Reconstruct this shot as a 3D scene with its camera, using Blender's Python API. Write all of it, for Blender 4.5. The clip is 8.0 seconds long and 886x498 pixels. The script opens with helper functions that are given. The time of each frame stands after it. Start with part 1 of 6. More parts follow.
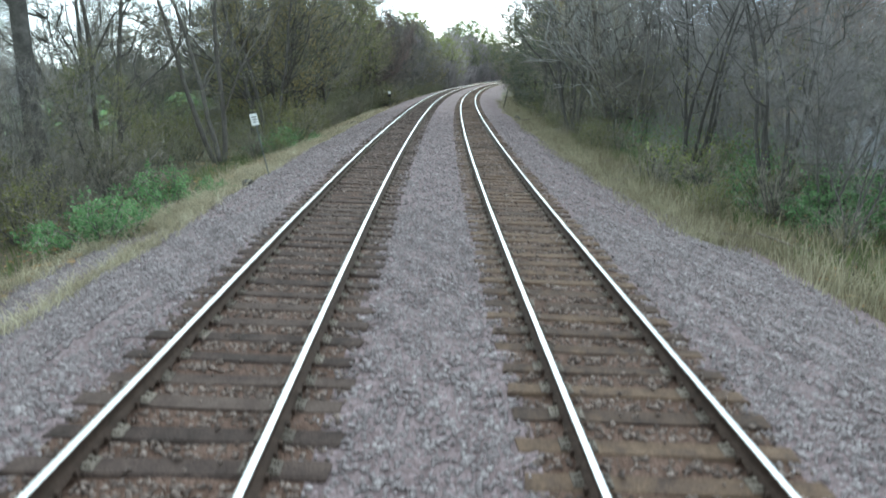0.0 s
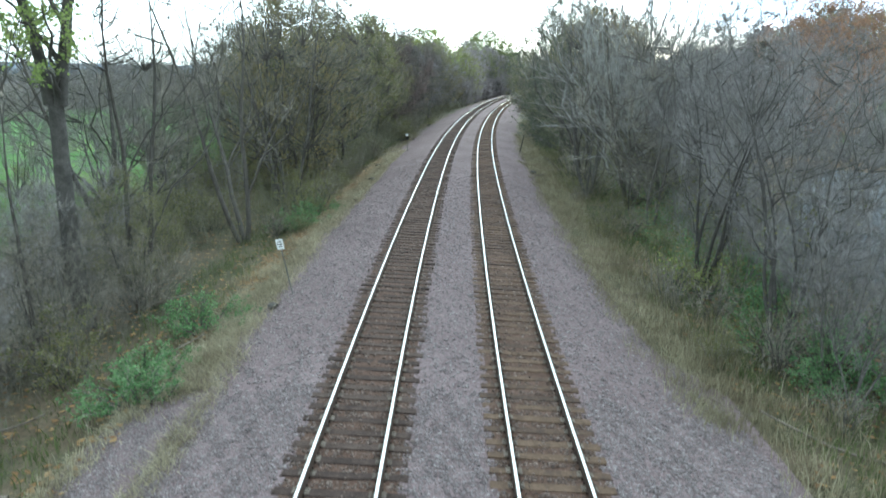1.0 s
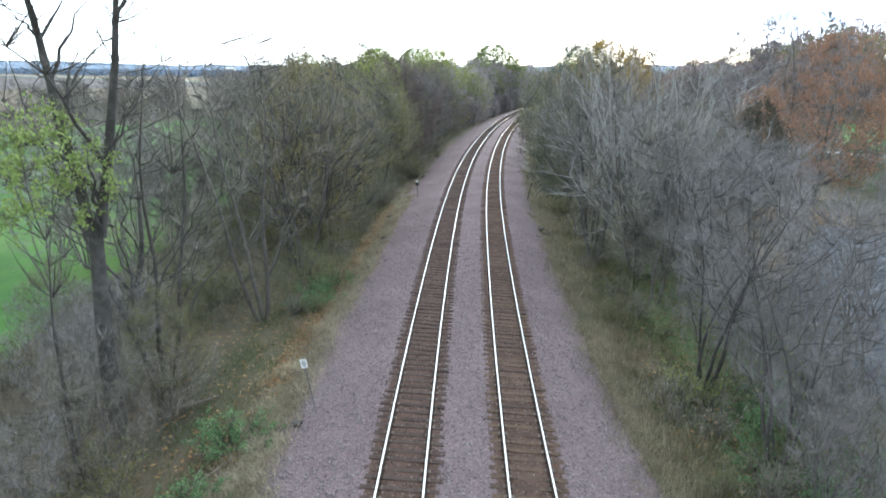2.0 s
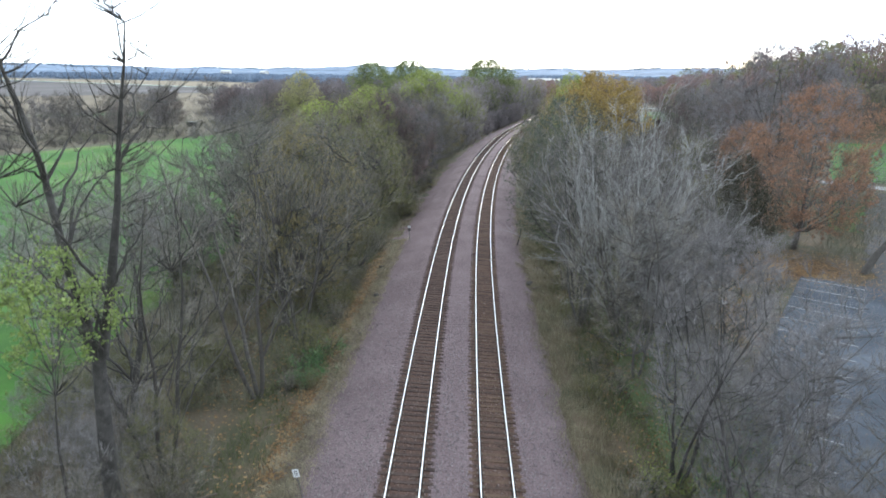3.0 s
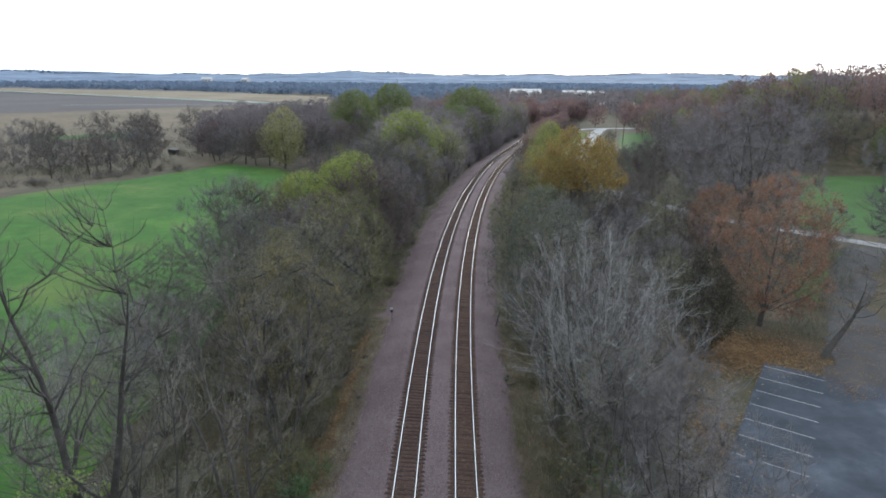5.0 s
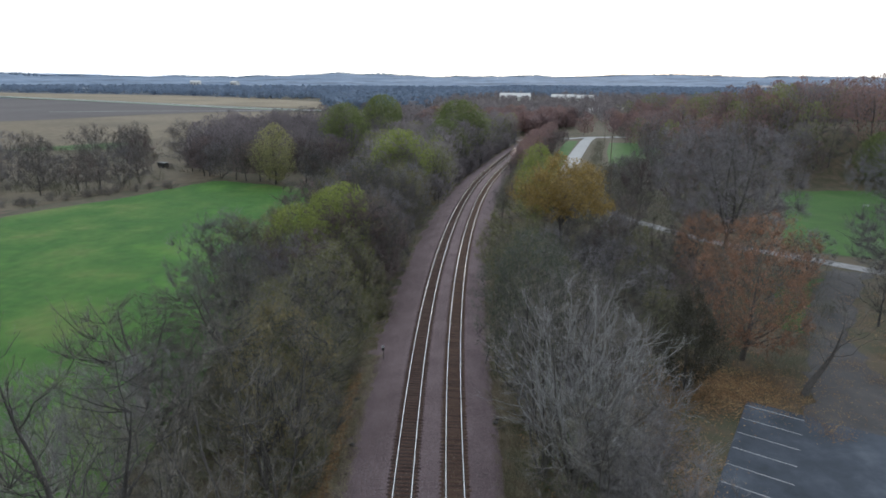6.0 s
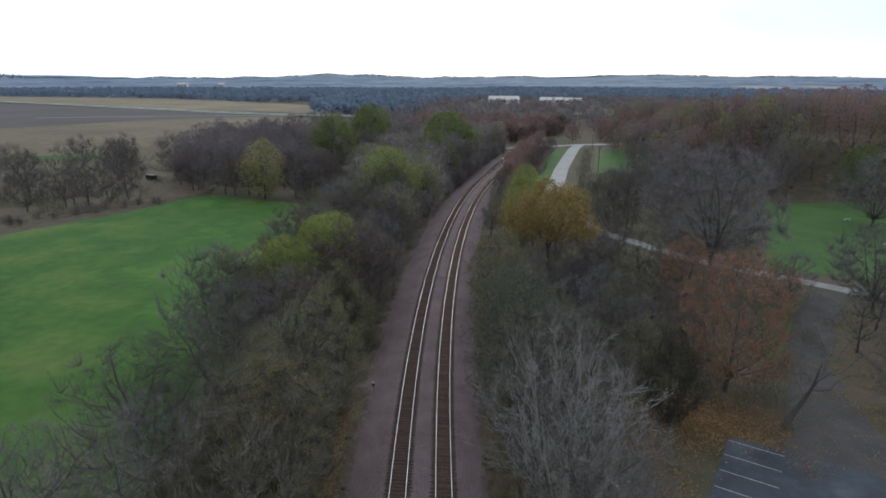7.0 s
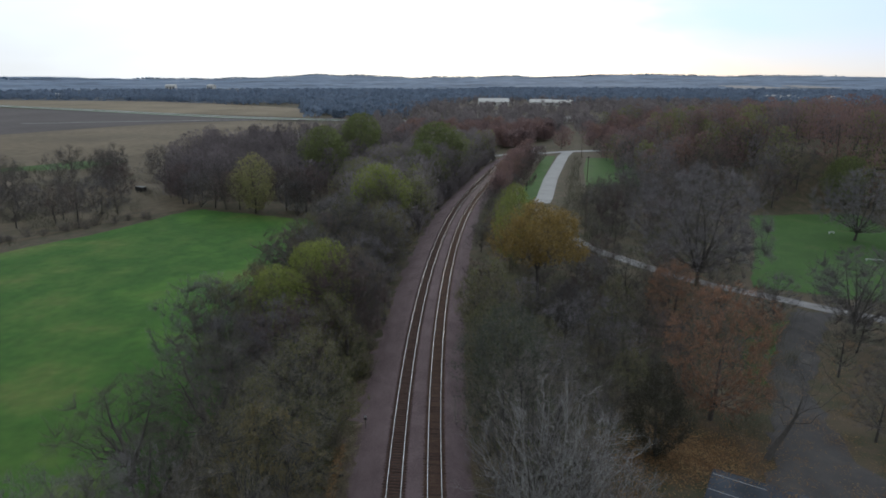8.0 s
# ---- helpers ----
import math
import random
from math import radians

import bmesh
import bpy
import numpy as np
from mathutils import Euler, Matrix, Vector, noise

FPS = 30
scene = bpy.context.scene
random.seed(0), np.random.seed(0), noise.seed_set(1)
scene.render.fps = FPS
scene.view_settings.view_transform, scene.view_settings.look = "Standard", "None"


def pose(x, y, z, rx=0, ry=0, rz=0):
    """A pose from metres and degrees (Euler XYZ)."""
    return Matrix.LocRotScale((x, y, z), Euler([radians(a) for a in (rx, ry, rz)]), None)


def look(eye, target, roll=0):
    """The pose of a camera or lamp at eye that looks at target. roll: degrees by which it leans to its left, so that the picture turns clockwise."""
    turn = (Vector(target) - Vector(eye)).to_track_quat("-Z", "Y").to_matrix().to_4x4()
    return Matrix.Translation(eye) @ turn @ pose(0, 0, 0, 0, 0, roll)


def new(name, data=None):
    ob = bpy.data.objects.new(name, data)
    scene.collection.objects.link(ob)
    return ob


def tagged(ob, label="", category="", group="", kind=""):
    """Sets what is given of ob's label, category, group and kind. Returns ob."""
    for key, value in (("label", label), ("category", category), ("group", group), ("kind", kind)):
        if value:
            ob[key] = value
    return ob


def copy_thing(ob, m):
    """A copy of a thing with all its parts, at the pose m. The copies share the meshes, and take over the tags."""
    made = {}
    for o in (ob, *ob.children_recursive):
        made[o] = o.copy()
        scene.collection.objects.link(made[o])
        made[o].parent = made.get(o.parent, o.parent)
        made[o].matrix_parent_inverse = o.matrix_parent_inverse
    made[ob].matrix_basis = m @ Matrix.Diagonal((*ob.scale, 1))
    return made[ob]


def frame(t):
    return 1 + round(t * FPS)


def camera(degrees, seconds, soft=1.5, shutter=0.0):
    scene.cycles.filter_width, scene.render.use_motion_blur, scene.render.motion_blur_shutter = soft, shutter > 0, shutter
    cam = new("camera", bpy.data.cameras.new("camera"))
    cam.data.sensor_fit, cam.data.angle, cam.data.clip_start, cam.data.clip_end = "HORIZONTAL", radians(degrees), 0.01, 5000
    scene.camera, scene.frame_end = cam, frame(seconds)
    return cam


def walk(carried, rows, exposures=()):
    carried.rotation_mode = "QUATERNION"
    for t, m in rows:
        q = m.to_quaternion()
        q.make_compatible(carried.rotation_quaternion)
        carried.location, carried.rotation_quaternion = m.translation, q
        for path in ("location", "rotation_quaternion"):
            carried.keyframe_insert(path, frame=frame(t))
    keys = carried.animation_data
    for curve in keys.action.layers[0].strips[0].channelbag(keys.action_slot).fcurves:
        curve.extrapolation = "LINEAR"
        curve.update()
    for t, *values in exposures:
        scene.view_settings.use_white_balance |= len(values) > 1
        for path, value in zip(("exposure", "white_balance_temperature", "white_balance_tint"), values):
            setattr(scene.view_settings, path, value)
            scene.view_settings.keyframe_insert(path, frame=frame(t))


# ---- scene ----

cam = camera(71.6, 8.0, soft=1.75, shutter=0.27)
# seconds, x, y, z, pitch from straight down, lean, heading
PATH = [
    (0.0, -0.008, 0.0, 3.048, 73.965, 0.299, 6.963),
    (0.5, 0.054, 0.17, 5.41, 73.773, 0.092, 7.986),
    (1.0, -0.166, 0.45, 7.882, 73.751, -0.223, 8.477),
    (1.5, -0.51, 0.525, 10.405, 73.667, -0.487, 8.873),
    (2.0, -0.646, 0.445, 12.934, 73.822, -0.592, 9.044),
    (3.5, 0.011, 0.543, 20.571, 74.022, -0.676, 8.248),
    (4.0, 0.049, 0.673, 22.952, 74.153, -0.668, 7.795),
    (4.5, 0.044, 0.683, 25.193, 74.253, -0.611, 7.439),
    (6.0, 0.121, 0.687, 32.213, 74.447, -0.427, 6.166),
    (6.5, 0.211, 0.686, 34.562, 74.444, -0.388, 5.61),
    (7.0, 0.263, 0.708, 36.834, 74.458, -0.279, 5.158),
    (7.5, 0.354, 0.699, 39.145, 74.410, -0.18, 4.707),
    (8.0, 0.392, 0.764, 41.469, 74.411, -0.112, 4.249),
]
EXPOSURE = [(0.0, 0.85, 6150, -5), (1.0, 0.84, 6050, -7), (1.5, 0.82, 6100, -1), (2.0, 0.81, 6150, 4), (3.5, 0.42, 6250, 8), (4.5, 0.13, 6250, 9), (6.0, -0.4, 6350, 10), (7.0, -0.76, 6400, 10), (8.0, -1.06, 6450, 10)]
walk(cam, [(t, pose(x, y, z, rx, ry, rz)) for t, x, y, z, rx, ry, rz in PATH], EXPOSURE)

# ---- sky and sun: a bright veiled evening sky, the sun low beyond the bend ----
SUN_AZ, SUN_EL = 7.5, 6.0        # degrees right of +y, and above the horizon
world = bpy.data.worlds.new("sky")
scene.world = world
world.use_nodes = True
wn, wl = world.node_tree.nodes, world.node_tree.links
wn.clear()


def wnode(kind, **inputs):
    n = wn.new(kind)
    for k, v in inputs.items():
        n.inputs[k].default_value = v
    return n


sky = wnode("ShaderNodeTexSky")
sky.sky_type, sky.sun_disc = "NISHITA", False
sky.sun_elevation, sky.sun_rotation = radians(SUN_EL), radians(SUN_AZ)
sky_bg = wnode("ShaderNodeBackground", Strength=0.12)
wl.new(sky.outputs[0], sky_bg.inputs[0])
coord = wnode("ShaderNodeTexCoord")
stretch = wnode("ShaderNodeMapping")
stretch.inputs["Scale"].default_value = (1.0, 1.0, 3.2)
wl.new(coord.outputs["Generated"], stretch.inputs["Vector"])
cloud = wnode("ShaderNodeTexNoise", Scale=1.6, Detail=5.0, Roughness=0.55)
wl.new(stretch.outputs[0], cloud.inputs["Vector"])
thick = wnode("ShaderNodeMapRange")
for k, v in (("From Min", 0.3), ("From Max", 0.62), ("To Min", 0.72), ("To Max", 0.97)):
    thick.inputs[k].default_value = v
wl.new(cloud.outputs[0], thick.inputs[0])
# the veil glows most round the sun
toward = wnode("ShaderNodeVectorMath")
toward.operation = "DOT_PRODUCT"
toward.inputs[1].default_value = (math.sin(radians(SUN_AZ)) * 0.98, math.cos(radians(SUN_AZ)) * 0.98, 0.17)
wl.new(coord.outputs["Generated"], toward.inputs[0])
glow = wnode("ShaderNodeMapRange")
for k, v in (("From Min", 0.1), ("From Max", 1.0), ("To Min", 1.05), ("To Max", 3.2)):
    glow.inputs[k].default_value = v
wl.new(toward.outputs["Value"], glow.inputs[0])
# a darker blue-grey bank of cloud up to the right
bank = wnode("ShaderNodeVectorMath")
bank.operation = "DOT_PRODUCT"
bank.inputs[1].default_value = (0.46, 0.87, 0.17)
wl.new(coord.outputs["Generated"], bank.inputs[0])
rag = wnode("ShaderNodeMath")
rag.operation = "MULTIPLY_ADD"
wl.new(cloud.outputs[0], rag.inputs[0])
rag.inputs[1].default_value = 0.11
wl.new(bank.outputs["Value"], rag.inputs[2])
dim = wnode("ShaderNodeMapRange")
for k, v in (("From Min", 0.998), ("From Max", 1.03), ("To Min", 1.0), ("To Max", 0.74)):
    dim.inputs[k].default_value = v
wl.new(rag.outputs[0], dim.inputs[0])
power = wnode("ShaderNodeMath")
power.operation = "MULTIPLY"
wl.new(glow.outputs[0], power.inputs[0])
wl.new(dim.outputs[0], power.inputs[1])
veil = wnode("ShaderNodeBackground")
tone = wnode("ShaderNodeMapRange")
tone.data_type = "FLOAT_VECTOR"
for k, v in (("From_Min_FLOAT3", (0.66, 0.66, 0.66)), ("From_Max_FLOAT3", (1, 1, 1)), ("To_Min_FLOAT3", (0.62, 0.84, 1.2)), ("To_Max_FLOAT3", (0.86, 0.95, 1.06))):
    next(i for i in tone.inputs if i.identifier == k).default_value = v
wl.new(dim.outputs[0], next(i for i in tone.inputs if i.identifier == "Vector"))
low = wnode("ShaderNodeVectorMath")
low.operation = "DOT_PRODUCT"
low.inputs[1].default_value = (0.0, 0.0, 1.0)
wl.new(coord.outputs["Generated"], low.inputs[0])
near_ground = wnode("ShaderNodeMapRange")
for k, v in (("From Min", 0.0), ("From Max", 0.07), ("To Min", 1.0), ("To Max", 0.0)):
    near_ground.inputs[k].default_value = v
wl.new(low.outputs["Value"], near_ground.inputs[0])
near_sun = wnode("ShaderNodeMapRange")
for k, v in (("From Min", 0.8), ("From Max", 0.99), ("To Min", 0.3), ("To Max", 1.0)):
    near_sun.inputs[k].default_value = v
wl.new(toward.outputs["Value"], near_sun.inputs[0])
warm = wnode("ShaderNodeMath")
warm.operation = "MULTIPLY"
wl.new(near_ground.outputs[0], warm.inputs[0])
wl.new(near_sun.outputs[0], warm.inputs[1])
cream = wnode("ShaderNodeMix")
cream.data_type = "RGBA"
wl.new(warm.outputs[0], cream.inputs[0])
wl.new(next(o for o in tone.outputs if o.identifier == "Vector"), next(i for i in cream.inputs if i.identifier == "A_Color"))
next(i for i in cream.inputs if i.identifier == "B_Color").default_value = (0.86, 0.88, 0.8, 1.0)
wl.new(next(o for o in cream.outputs if o.identifier == "Result_Color"), veil.inputs[0])
wl.new(power.outputs[0], veil.inputs[1])
blend = wnode("ShaderNodeMixShader")
wl.new(thick.outputs[0], blend.inputs[0])
wl.new(sky_bg.outputs[0], blend.inputs[1])
wl.new(veil.outputs[0], blend.inputs[2])
wout = wnode("ShaderNodeOutputWorld")
wl.new(blend.outputs[0], wout.inputs[0])

sun = new("sun", bpy.data.lights.new("sun", "SUN"))
sun.data.energy, sun.data.angle, sun.data.color = 0.7, radians(14), (1.0, 0.86, 0.68)
sun.matrix_world = look((0, 0, 0), (-math.sin(radians(SUN_AZ)), -math.cos(radians(SUN_AZ)), -math.tan(radians(SUN_EL + 4))))


# ---- materials ----
def ramp_stops(node, stops):
    e = node.color_ramp.elements
    while len(e) < len(stops):
        e.new(0.5)
    for el, (p, c) in zip(e, stops):
        el.position, el.color = p, (*c, 1)


def surface(name, stops, scale=3.0, detail=6.0, rough=0.9, metal=0.0, bump=0.3, fine=None, fine_amount=0.35, by_object=0.0,
            by_island=0.0, bump_scale=None, distance=0.03, specular=0.3, see_through=0.0):
    """Noise colour at one scale, broken up at a second, with relief; optional spread from piece to piece."""
    m = bpy.data.materials.new(name)
    m.use_nodes = True
    n, l = m.node_tree.nodes, m.node_tree.links
    b = n["Principled BSDF"]
    b.inputs["Roughness"].default_value, b.inputs["Metallic"].default_value = rough, metal
    b.inputs["Specular IOR Level"].default_value = specular
    geo = n.new("ShaderNodeNewGeometry")
    t1 = n.new("ShaderNodeTexNoise")
    t1.inputs["Scale"].default_value, t1.inputs["Detail"].default_value = scale, detail
    t1.inputs["Roughness"].default_value = 0.6
    l.new(geo.outputs["Position"], t1.inputs["Vector"])
    ramp = n.new("ShaderNodeValToRGB")
    ramp_stops(ramp, stops)
    fac = t1.outputs[0]
    if by_object or by_island:
        add = n.new("ShaderNodeMath")
        add.operation = "MULTIPLY_ADD"
        src = n.new("ShaderNodeObjectInfo").outputs["Random"] if by_object else geo.outputs["Random Per Island"]
        shift = n.new("ShaderNodeMath")
        shift.operation = "SUBTRACT"
        shift.inputs[1].default_value = 0.5
        l.new(src, shift.inputs[0])
        l.new(shift.outputs[0], add.inputs[0])
        add.inputs[1].default_value = by_object or by_island
        l.new(fac, add.inputs[2])
        fac = add.outputs[0]
    l.new(fac, ramp.inputs[0])
    t2 = n.new("ShaderNodeTexNoise")
    t2.inputs["Scale"].default_value, t2.inputs["Detail"].default_value = fine or scale * 9, 4
    l.new(geo.outputs["Position"], t2.inputs["Vector"])
    mr = n.new("ShaderNodeMapRange")
    for k, v in (("From Min", 0.25), ("From Max", 0.75), ("To Min", 1 - fine_amount), ("To Max", 1 + fine_amount)):
        mr.inputs[k].default_value = v
    l.new(t2.outputs[0], mr.inputs[0])
    mul = n.new("ShaderNodeVectorMath")
    mul.operation = "SCALE"
    l.new(ramp.outputs[0], mul.inputs[0])
    l.new(mr.outputs[0], mul.inputs["Scale"])
    l.new(mul.outputs[0], b.inputs["Base Color"])
    if bump:
        bn = n.new("ShaderNodeBump")
        bn.inputs["Strength"].default_value, bn.inputs["Distance"].default_value = bump, distance
        src = t2
        if bump_scale:
            src = n.new("ShaderNodeTexNoise")
            src.inputs["Scale"].default_value, src.inputs["Detail"].default_value = bump_scale, 5
            l.new(geo.outputs["Position"], src.inputs["Vector"])
        l.new(src.outputs[0], bn.inputs["Height"])
        l.new(bn.outputs[0], b.inputs["Normal"])
    if see_through:
        tr = n.new("ShaderNodeBsdfTranslucent")
        mix = n.new("ShaderNodeMixShader")
        mix.inputs[0].default_value = see_through
        l.new(mul.outputs[0], tr.inputs[0])
        l.new(b.outputs[0], mix.inputs[1])
        l.new(tr.outputs[0], mix.inputs[2])
        l.new(mix.outputs[0], n["Material Output"].inputs[0])
    return m


def pebbled(name, stops, cell, tint_scale=0.25):
    """Crushed stone: every cell a stone of its own tone, with dark gaps and relief, under broad drifts of tone."""
    m = bpy.data.materials.new(name)
    m.use_nodes = True
    n, l = m.node_tree.nodes, m.node_tree.links
    b = n["Principled BSDF"]
    b.inputs["Roughness"].default_value, b.inputs["Specular IOR Level"].default_value = 0.92, 0.15
    geo = n.new("ShaderNodeNewGeometry")
    v = n.new("ShaderNodeTexVoronoi")
    v.inputs["Scale"].default_value = 1 / cell
    l.new(geo.outputs["Position"], v.inputs["Vector"])
    edge = n.new("ShaderNodeTexVoronoi")
    edge.feature = "DISTANCE_TO_EDGE"
    edge.inputs["Scale"].default_value = 1 / cell
    l.new(geo.outputs["Position"], edge.inputs["Vector"])
    sep = n.new("ShaderNodeSeparateColor")
    l.new(v.outputs["Color"], sep.inputs[0])
    broad = n.new("ShaderNodeTexNoise")
    broad.inputs["Scale"].default_value, broad.inputs["Detail"].default_value = tint_scale, 6
    l.new(geo.outputs["Position"], broad.inputs["Vector"])
    add = n.new("ShaderNodeMath")
    add.operation = "MULTIPLY_ADD"
    l.new(broad.outputs[0], add.inputs[0])
    add.inputs[1].default_value = 1.2
    l.new(sep.outputs[0], add.inputs[2])
    half = n.new("ShaderNodeMath")
    half.operation = "MULTIPLY"
    half.inputs[1].default_value = 0.46
    l.new(add.outputs[0], half.inputs[0])
    ramp = n.new("ShaderNodeValToRGB")
    ramp_stops(ramp, stops)
    l.new(half.outputs[0], ramp.inputs[0])
    gap = n.new("ShaderNodeMapRange")
    for k, x in (("From Min", 0.0), ("From Max", 0.14), ("To Min", 0.62), ("To Max", 1.0)):
        gap.inputs[k].default_value = x
    l.new(edge.outputs[0], gap.inputs[0])
    mul = n.new("ShaderNodeVectorMath")
    mul.operation = "SCALE"
    l.new(ramp.outputs[0], mul.inputs[0])
    l.new(gap.outputs[0], mul.inputs["Scale"])
    l.new(mul.outputs[0], b.inputs["Base Color"])
    bn = n.new("ShaderNodeBump")
    bn.inputs["Strength"].default_value, bn.inputs["Distance"].default_value = 0.8, 0.03
    l.new(edge.outputs[0], bn.inputs["Height"])
    l.new(bn.outputs[0], b.inputs["Normal"])
    return m


GROUND = surface("woodland_floor", [(0.3, (0.058, 0.06, 0.031)), (0.45, (0.085, 0.078, 0.046)), (0.58, (0.117, 0.09, 0.059)), (0.72, (0.155, 0.118, 0.08))], 0.35, 8, fine=9, fine_amount=0.5, bump=0.6)
BALLAST = pebbled("crushed_stone", [(0.15, (0.099, 0.069, 0.070)), (0.45, (0.177, 0.132, 0.134)), (0.7, (0.237, 0.179, 0.185)), (0.95, (0.304, 0.241, 0.240))], 0.055)
BALLAST_BROWN = pebbled("rust_stained_stone", [(0.15, (0.06, 0.035, 0.026)), (0.45, (0.102, 0.061, 0.046)), (0.7, (0.131, 0.082, 0.065)), (0.95, (0.172, 0.112, 0.089))], 0.05)
STONE_BROWN = surface("rust_stained_loose_stone", [(0.2, (0.08, 0.058, 0.05)), (0.5, (0.14, 0.105, 0.09)), (0.85, (0.24, 0.186, 0.162))], 6, 3, by_island=0.7, bump=0.3, fine=60)
STONE = surface("ballast_stone", [(0.2, (0.124, 0.104, 0.106)), (0.45, (0.194, 0.163, 0.164)), (0.6, (0.254, 0.216, 0.218)), (0.85, (0.4, 0.36, 0.354))], 6, 3, by_island=0.3, bump=0.3, fine=60)
TIE = surface("weathered_creosote_timber", [(0.2, (0.03, 0.022, 0.019)), (0.45, (0.056, 0.039, 0.034)), (0.62, (0.076, 0.054, 0.046)), (0.85, (0.1, 0.074, 0.063))], 5, 6, rough=0.9, specular=0.15, by_object=0.3, fine=38, bump=0.5)
TIE_NEW = surface("brown_timber", [(0.2, (0.042, 0.031, 0.027)), (0.42, (0.074, 0.05, 0.039)), (0.6, (0.11, 0.073, 0.051)), (0.85, (0.148, 0.102, 0.073))], 5, 6, rough=0.9, specular=0.15, by_object=0.3, fine=38, bump=0.35)
RUST = surface("rusted_steel", [(0.3, (0.023, 0.014, 0.009)), (0.55, (0.042, 0.025, 0.018)), (0.75, (0.058, 0.039, 0.029))], 9, 6, rough=0.85, metal=0.0, fine=70)
POLISHED = surface("polished_rail_steel", [(0.3, (0.52, 0.51, 0.5)), (0.7, (0.6, 0.59, 0.58))], 2, 3, rough=0.34, metal=1.0, bump=0.05, fine=120, fine_amount=0.06, specular=0.5)
PLATE = surface("dusty_steel_plate", [(0.3, (0.09, 0.072, 0.059)), (0.7, (0.19, 0.157, 0.13))], 12, 5, rough=0.8, metal=0.1, by_object=0.4)
FIELD = surface("young_green_crop", [(0.33, (0.15, 0.185, 0.05)), (0.43, (0.075, 0.165, 0.028)), (0.51, (0.046, 0.132, 0.019)), (0.58, (0.075, 0.185, 0.027)), (0.68, (0.15, 0.225, 0.05))], 0.028, 9, fine=0.5, fine_amount=0.2, bump=0.5, bump_scale=14, distance=0.1)
LAWN = surface("mown_lawn", [(0.3, (0.048, 0.104, 0.024)), (0.55, (0.060, 0.136, 0.028)), (0.75, (0.096, 0.136, 0.048))], 0.12, 8, fine=2.0, fine_amount=0.25, bump=0.4, bump_scale=20, distance=0.06)
ROUGH = surface("rough_lineside_grass", [(0.3, (0.072, 0.102, 0.042)), (0.5, (0.108, 0.126, 0.06)), (0.7, (0.165, 0.14, 0.085))], 0.4, 8, fine=5, fine_amount=0.35, bump=0.5)
STUBBLE = surface("pale_stubble", [(0.3, (0.170, 0.136, 0.083)), (0.5, (0.230, 0.183, 0.116)), (0.7, (0.281, 0.230, 0.149))], 0.012, 8, fine=0.2, fine_amount=0.2)
STUBBLE_DARK = surface("brown_stubble", [(0.3, (0.125, 0.1, 0.064)), (0.5, (0.172, 0.136, 0.086)), (0.7, (0.215, 0.172, 0.112))], 0.012, 8, fine=0.2, fine_amount=0.25)
MARSH = surface("rough_dry_meadow", [(0.3, (0.077, 0.070, 0.041)), (0.5, (0.133, 0.105, 0.065)), (0.7, (0.175, 0.140, 0.095))], 0.02, 9, fine=0.3, fine_amount=0.3)
PLOUGHED = surface("dark_ploughed_soil", [(0.3, (0.075, 0.065, 0.06)), (0.7, (0.12, 0.105, 0.1))], 0.01, 8, fine=0.25, fine_amount=0.2)
# worn asphalt; its pale blotches put hazy reflections into the colour
ASPHALT = surface("worn_asphalt_pale_reflections", [(0.32, (0.042, 0.05, 0.061)), (0.5, (0.064, 0.074, 0.091)), (0.62, (0.09, 0.103, 0.124)), (0.74, (0.125, 0.138, 0.16))], 0.28, 8, fine=30, fine_amount=0.2, bump=0.2)
DRIVE = surface("dusty_worn_asphalt", [(0.3, (0.062, 0.058, 0.056)), (0.5, (0.082, 0.077, 0.074)), (0.7, (0.112, 0.102, 0.093))], 0.4, 9, fine=8, fine_amount=0.3, bump=0.2)
CONCRETE = surface("pale_road_surface", [(0.3, (0.331, 0.331, 0.322)), (0.7, (0.460, 0.460, 0.442))], 0.2, 8, fine=4, fine_amount=0.12)
GRAVEL = surface("pale_gravel_drive", [(0.3, (0.240, 0.232, 0.224)), (0.7, (0.368, 0.360, 0.352))], 0.5, 8, fine=6, fine_amount=0.25)
WHITE = surface("faded_white_paint", [(0.3, (0.33, 0.33, 0.335)), (0.6, (0.5, 0.5, 0.495))], 4, 6, fine=40, fine_amount=0.2)
SIGN_WHITE = surface("white_sheet_metal", [(0.3, (0.74, 0.75, 0.76)), (0.7, (0.82, 0.83, 0.84))], 5, 3, rough=0.4, bump=0.05, fine_amount=0.06)
DARK = surface("dark_painted_metal", [(0.3, (0.02, 0.02, 0.022)), (0.7, (0.045, 0.042, 0.04))], 5, 4, rough=0.6)
STEEL = surface("galvanised_post", [(0.3, (0.11, 0.12, 0.11)), (0.7, (0.2, 0.21, 0.2))], 6, 4, rough=0.6, metal=0.4)
POLE_WOOD = surface("grey_pole_timber", [(0.3, (0.12, 0.1, 0.08)), (0.7, (0.24, 0.2, 0.17))], 4, 6, fine=30)
ROOF = surface("pale_roof_sheet", [(0.3, (0.62, 0.61, 0.58)), (0.7, (0.74, 0.73, 0.7))], 0.2, 3, fine_amount=0.08, bump=0.05)
# distance haze is put into the blue of these slopes' base colour
HILL = surface("hazy_blue_wooded_slopes", [(0.33, (0.085, 0.128, 0.19)), (0.44, (0.125, 0.178, 0.255)), (0.56, (0.172, 0.232, 0.318)), (0.7, (0.225, 0.282, 0.352))], 0.003, 12, fine=0.018, fine_amount=0.4, bump=0.5, bump_scale=0.03, distance=10)


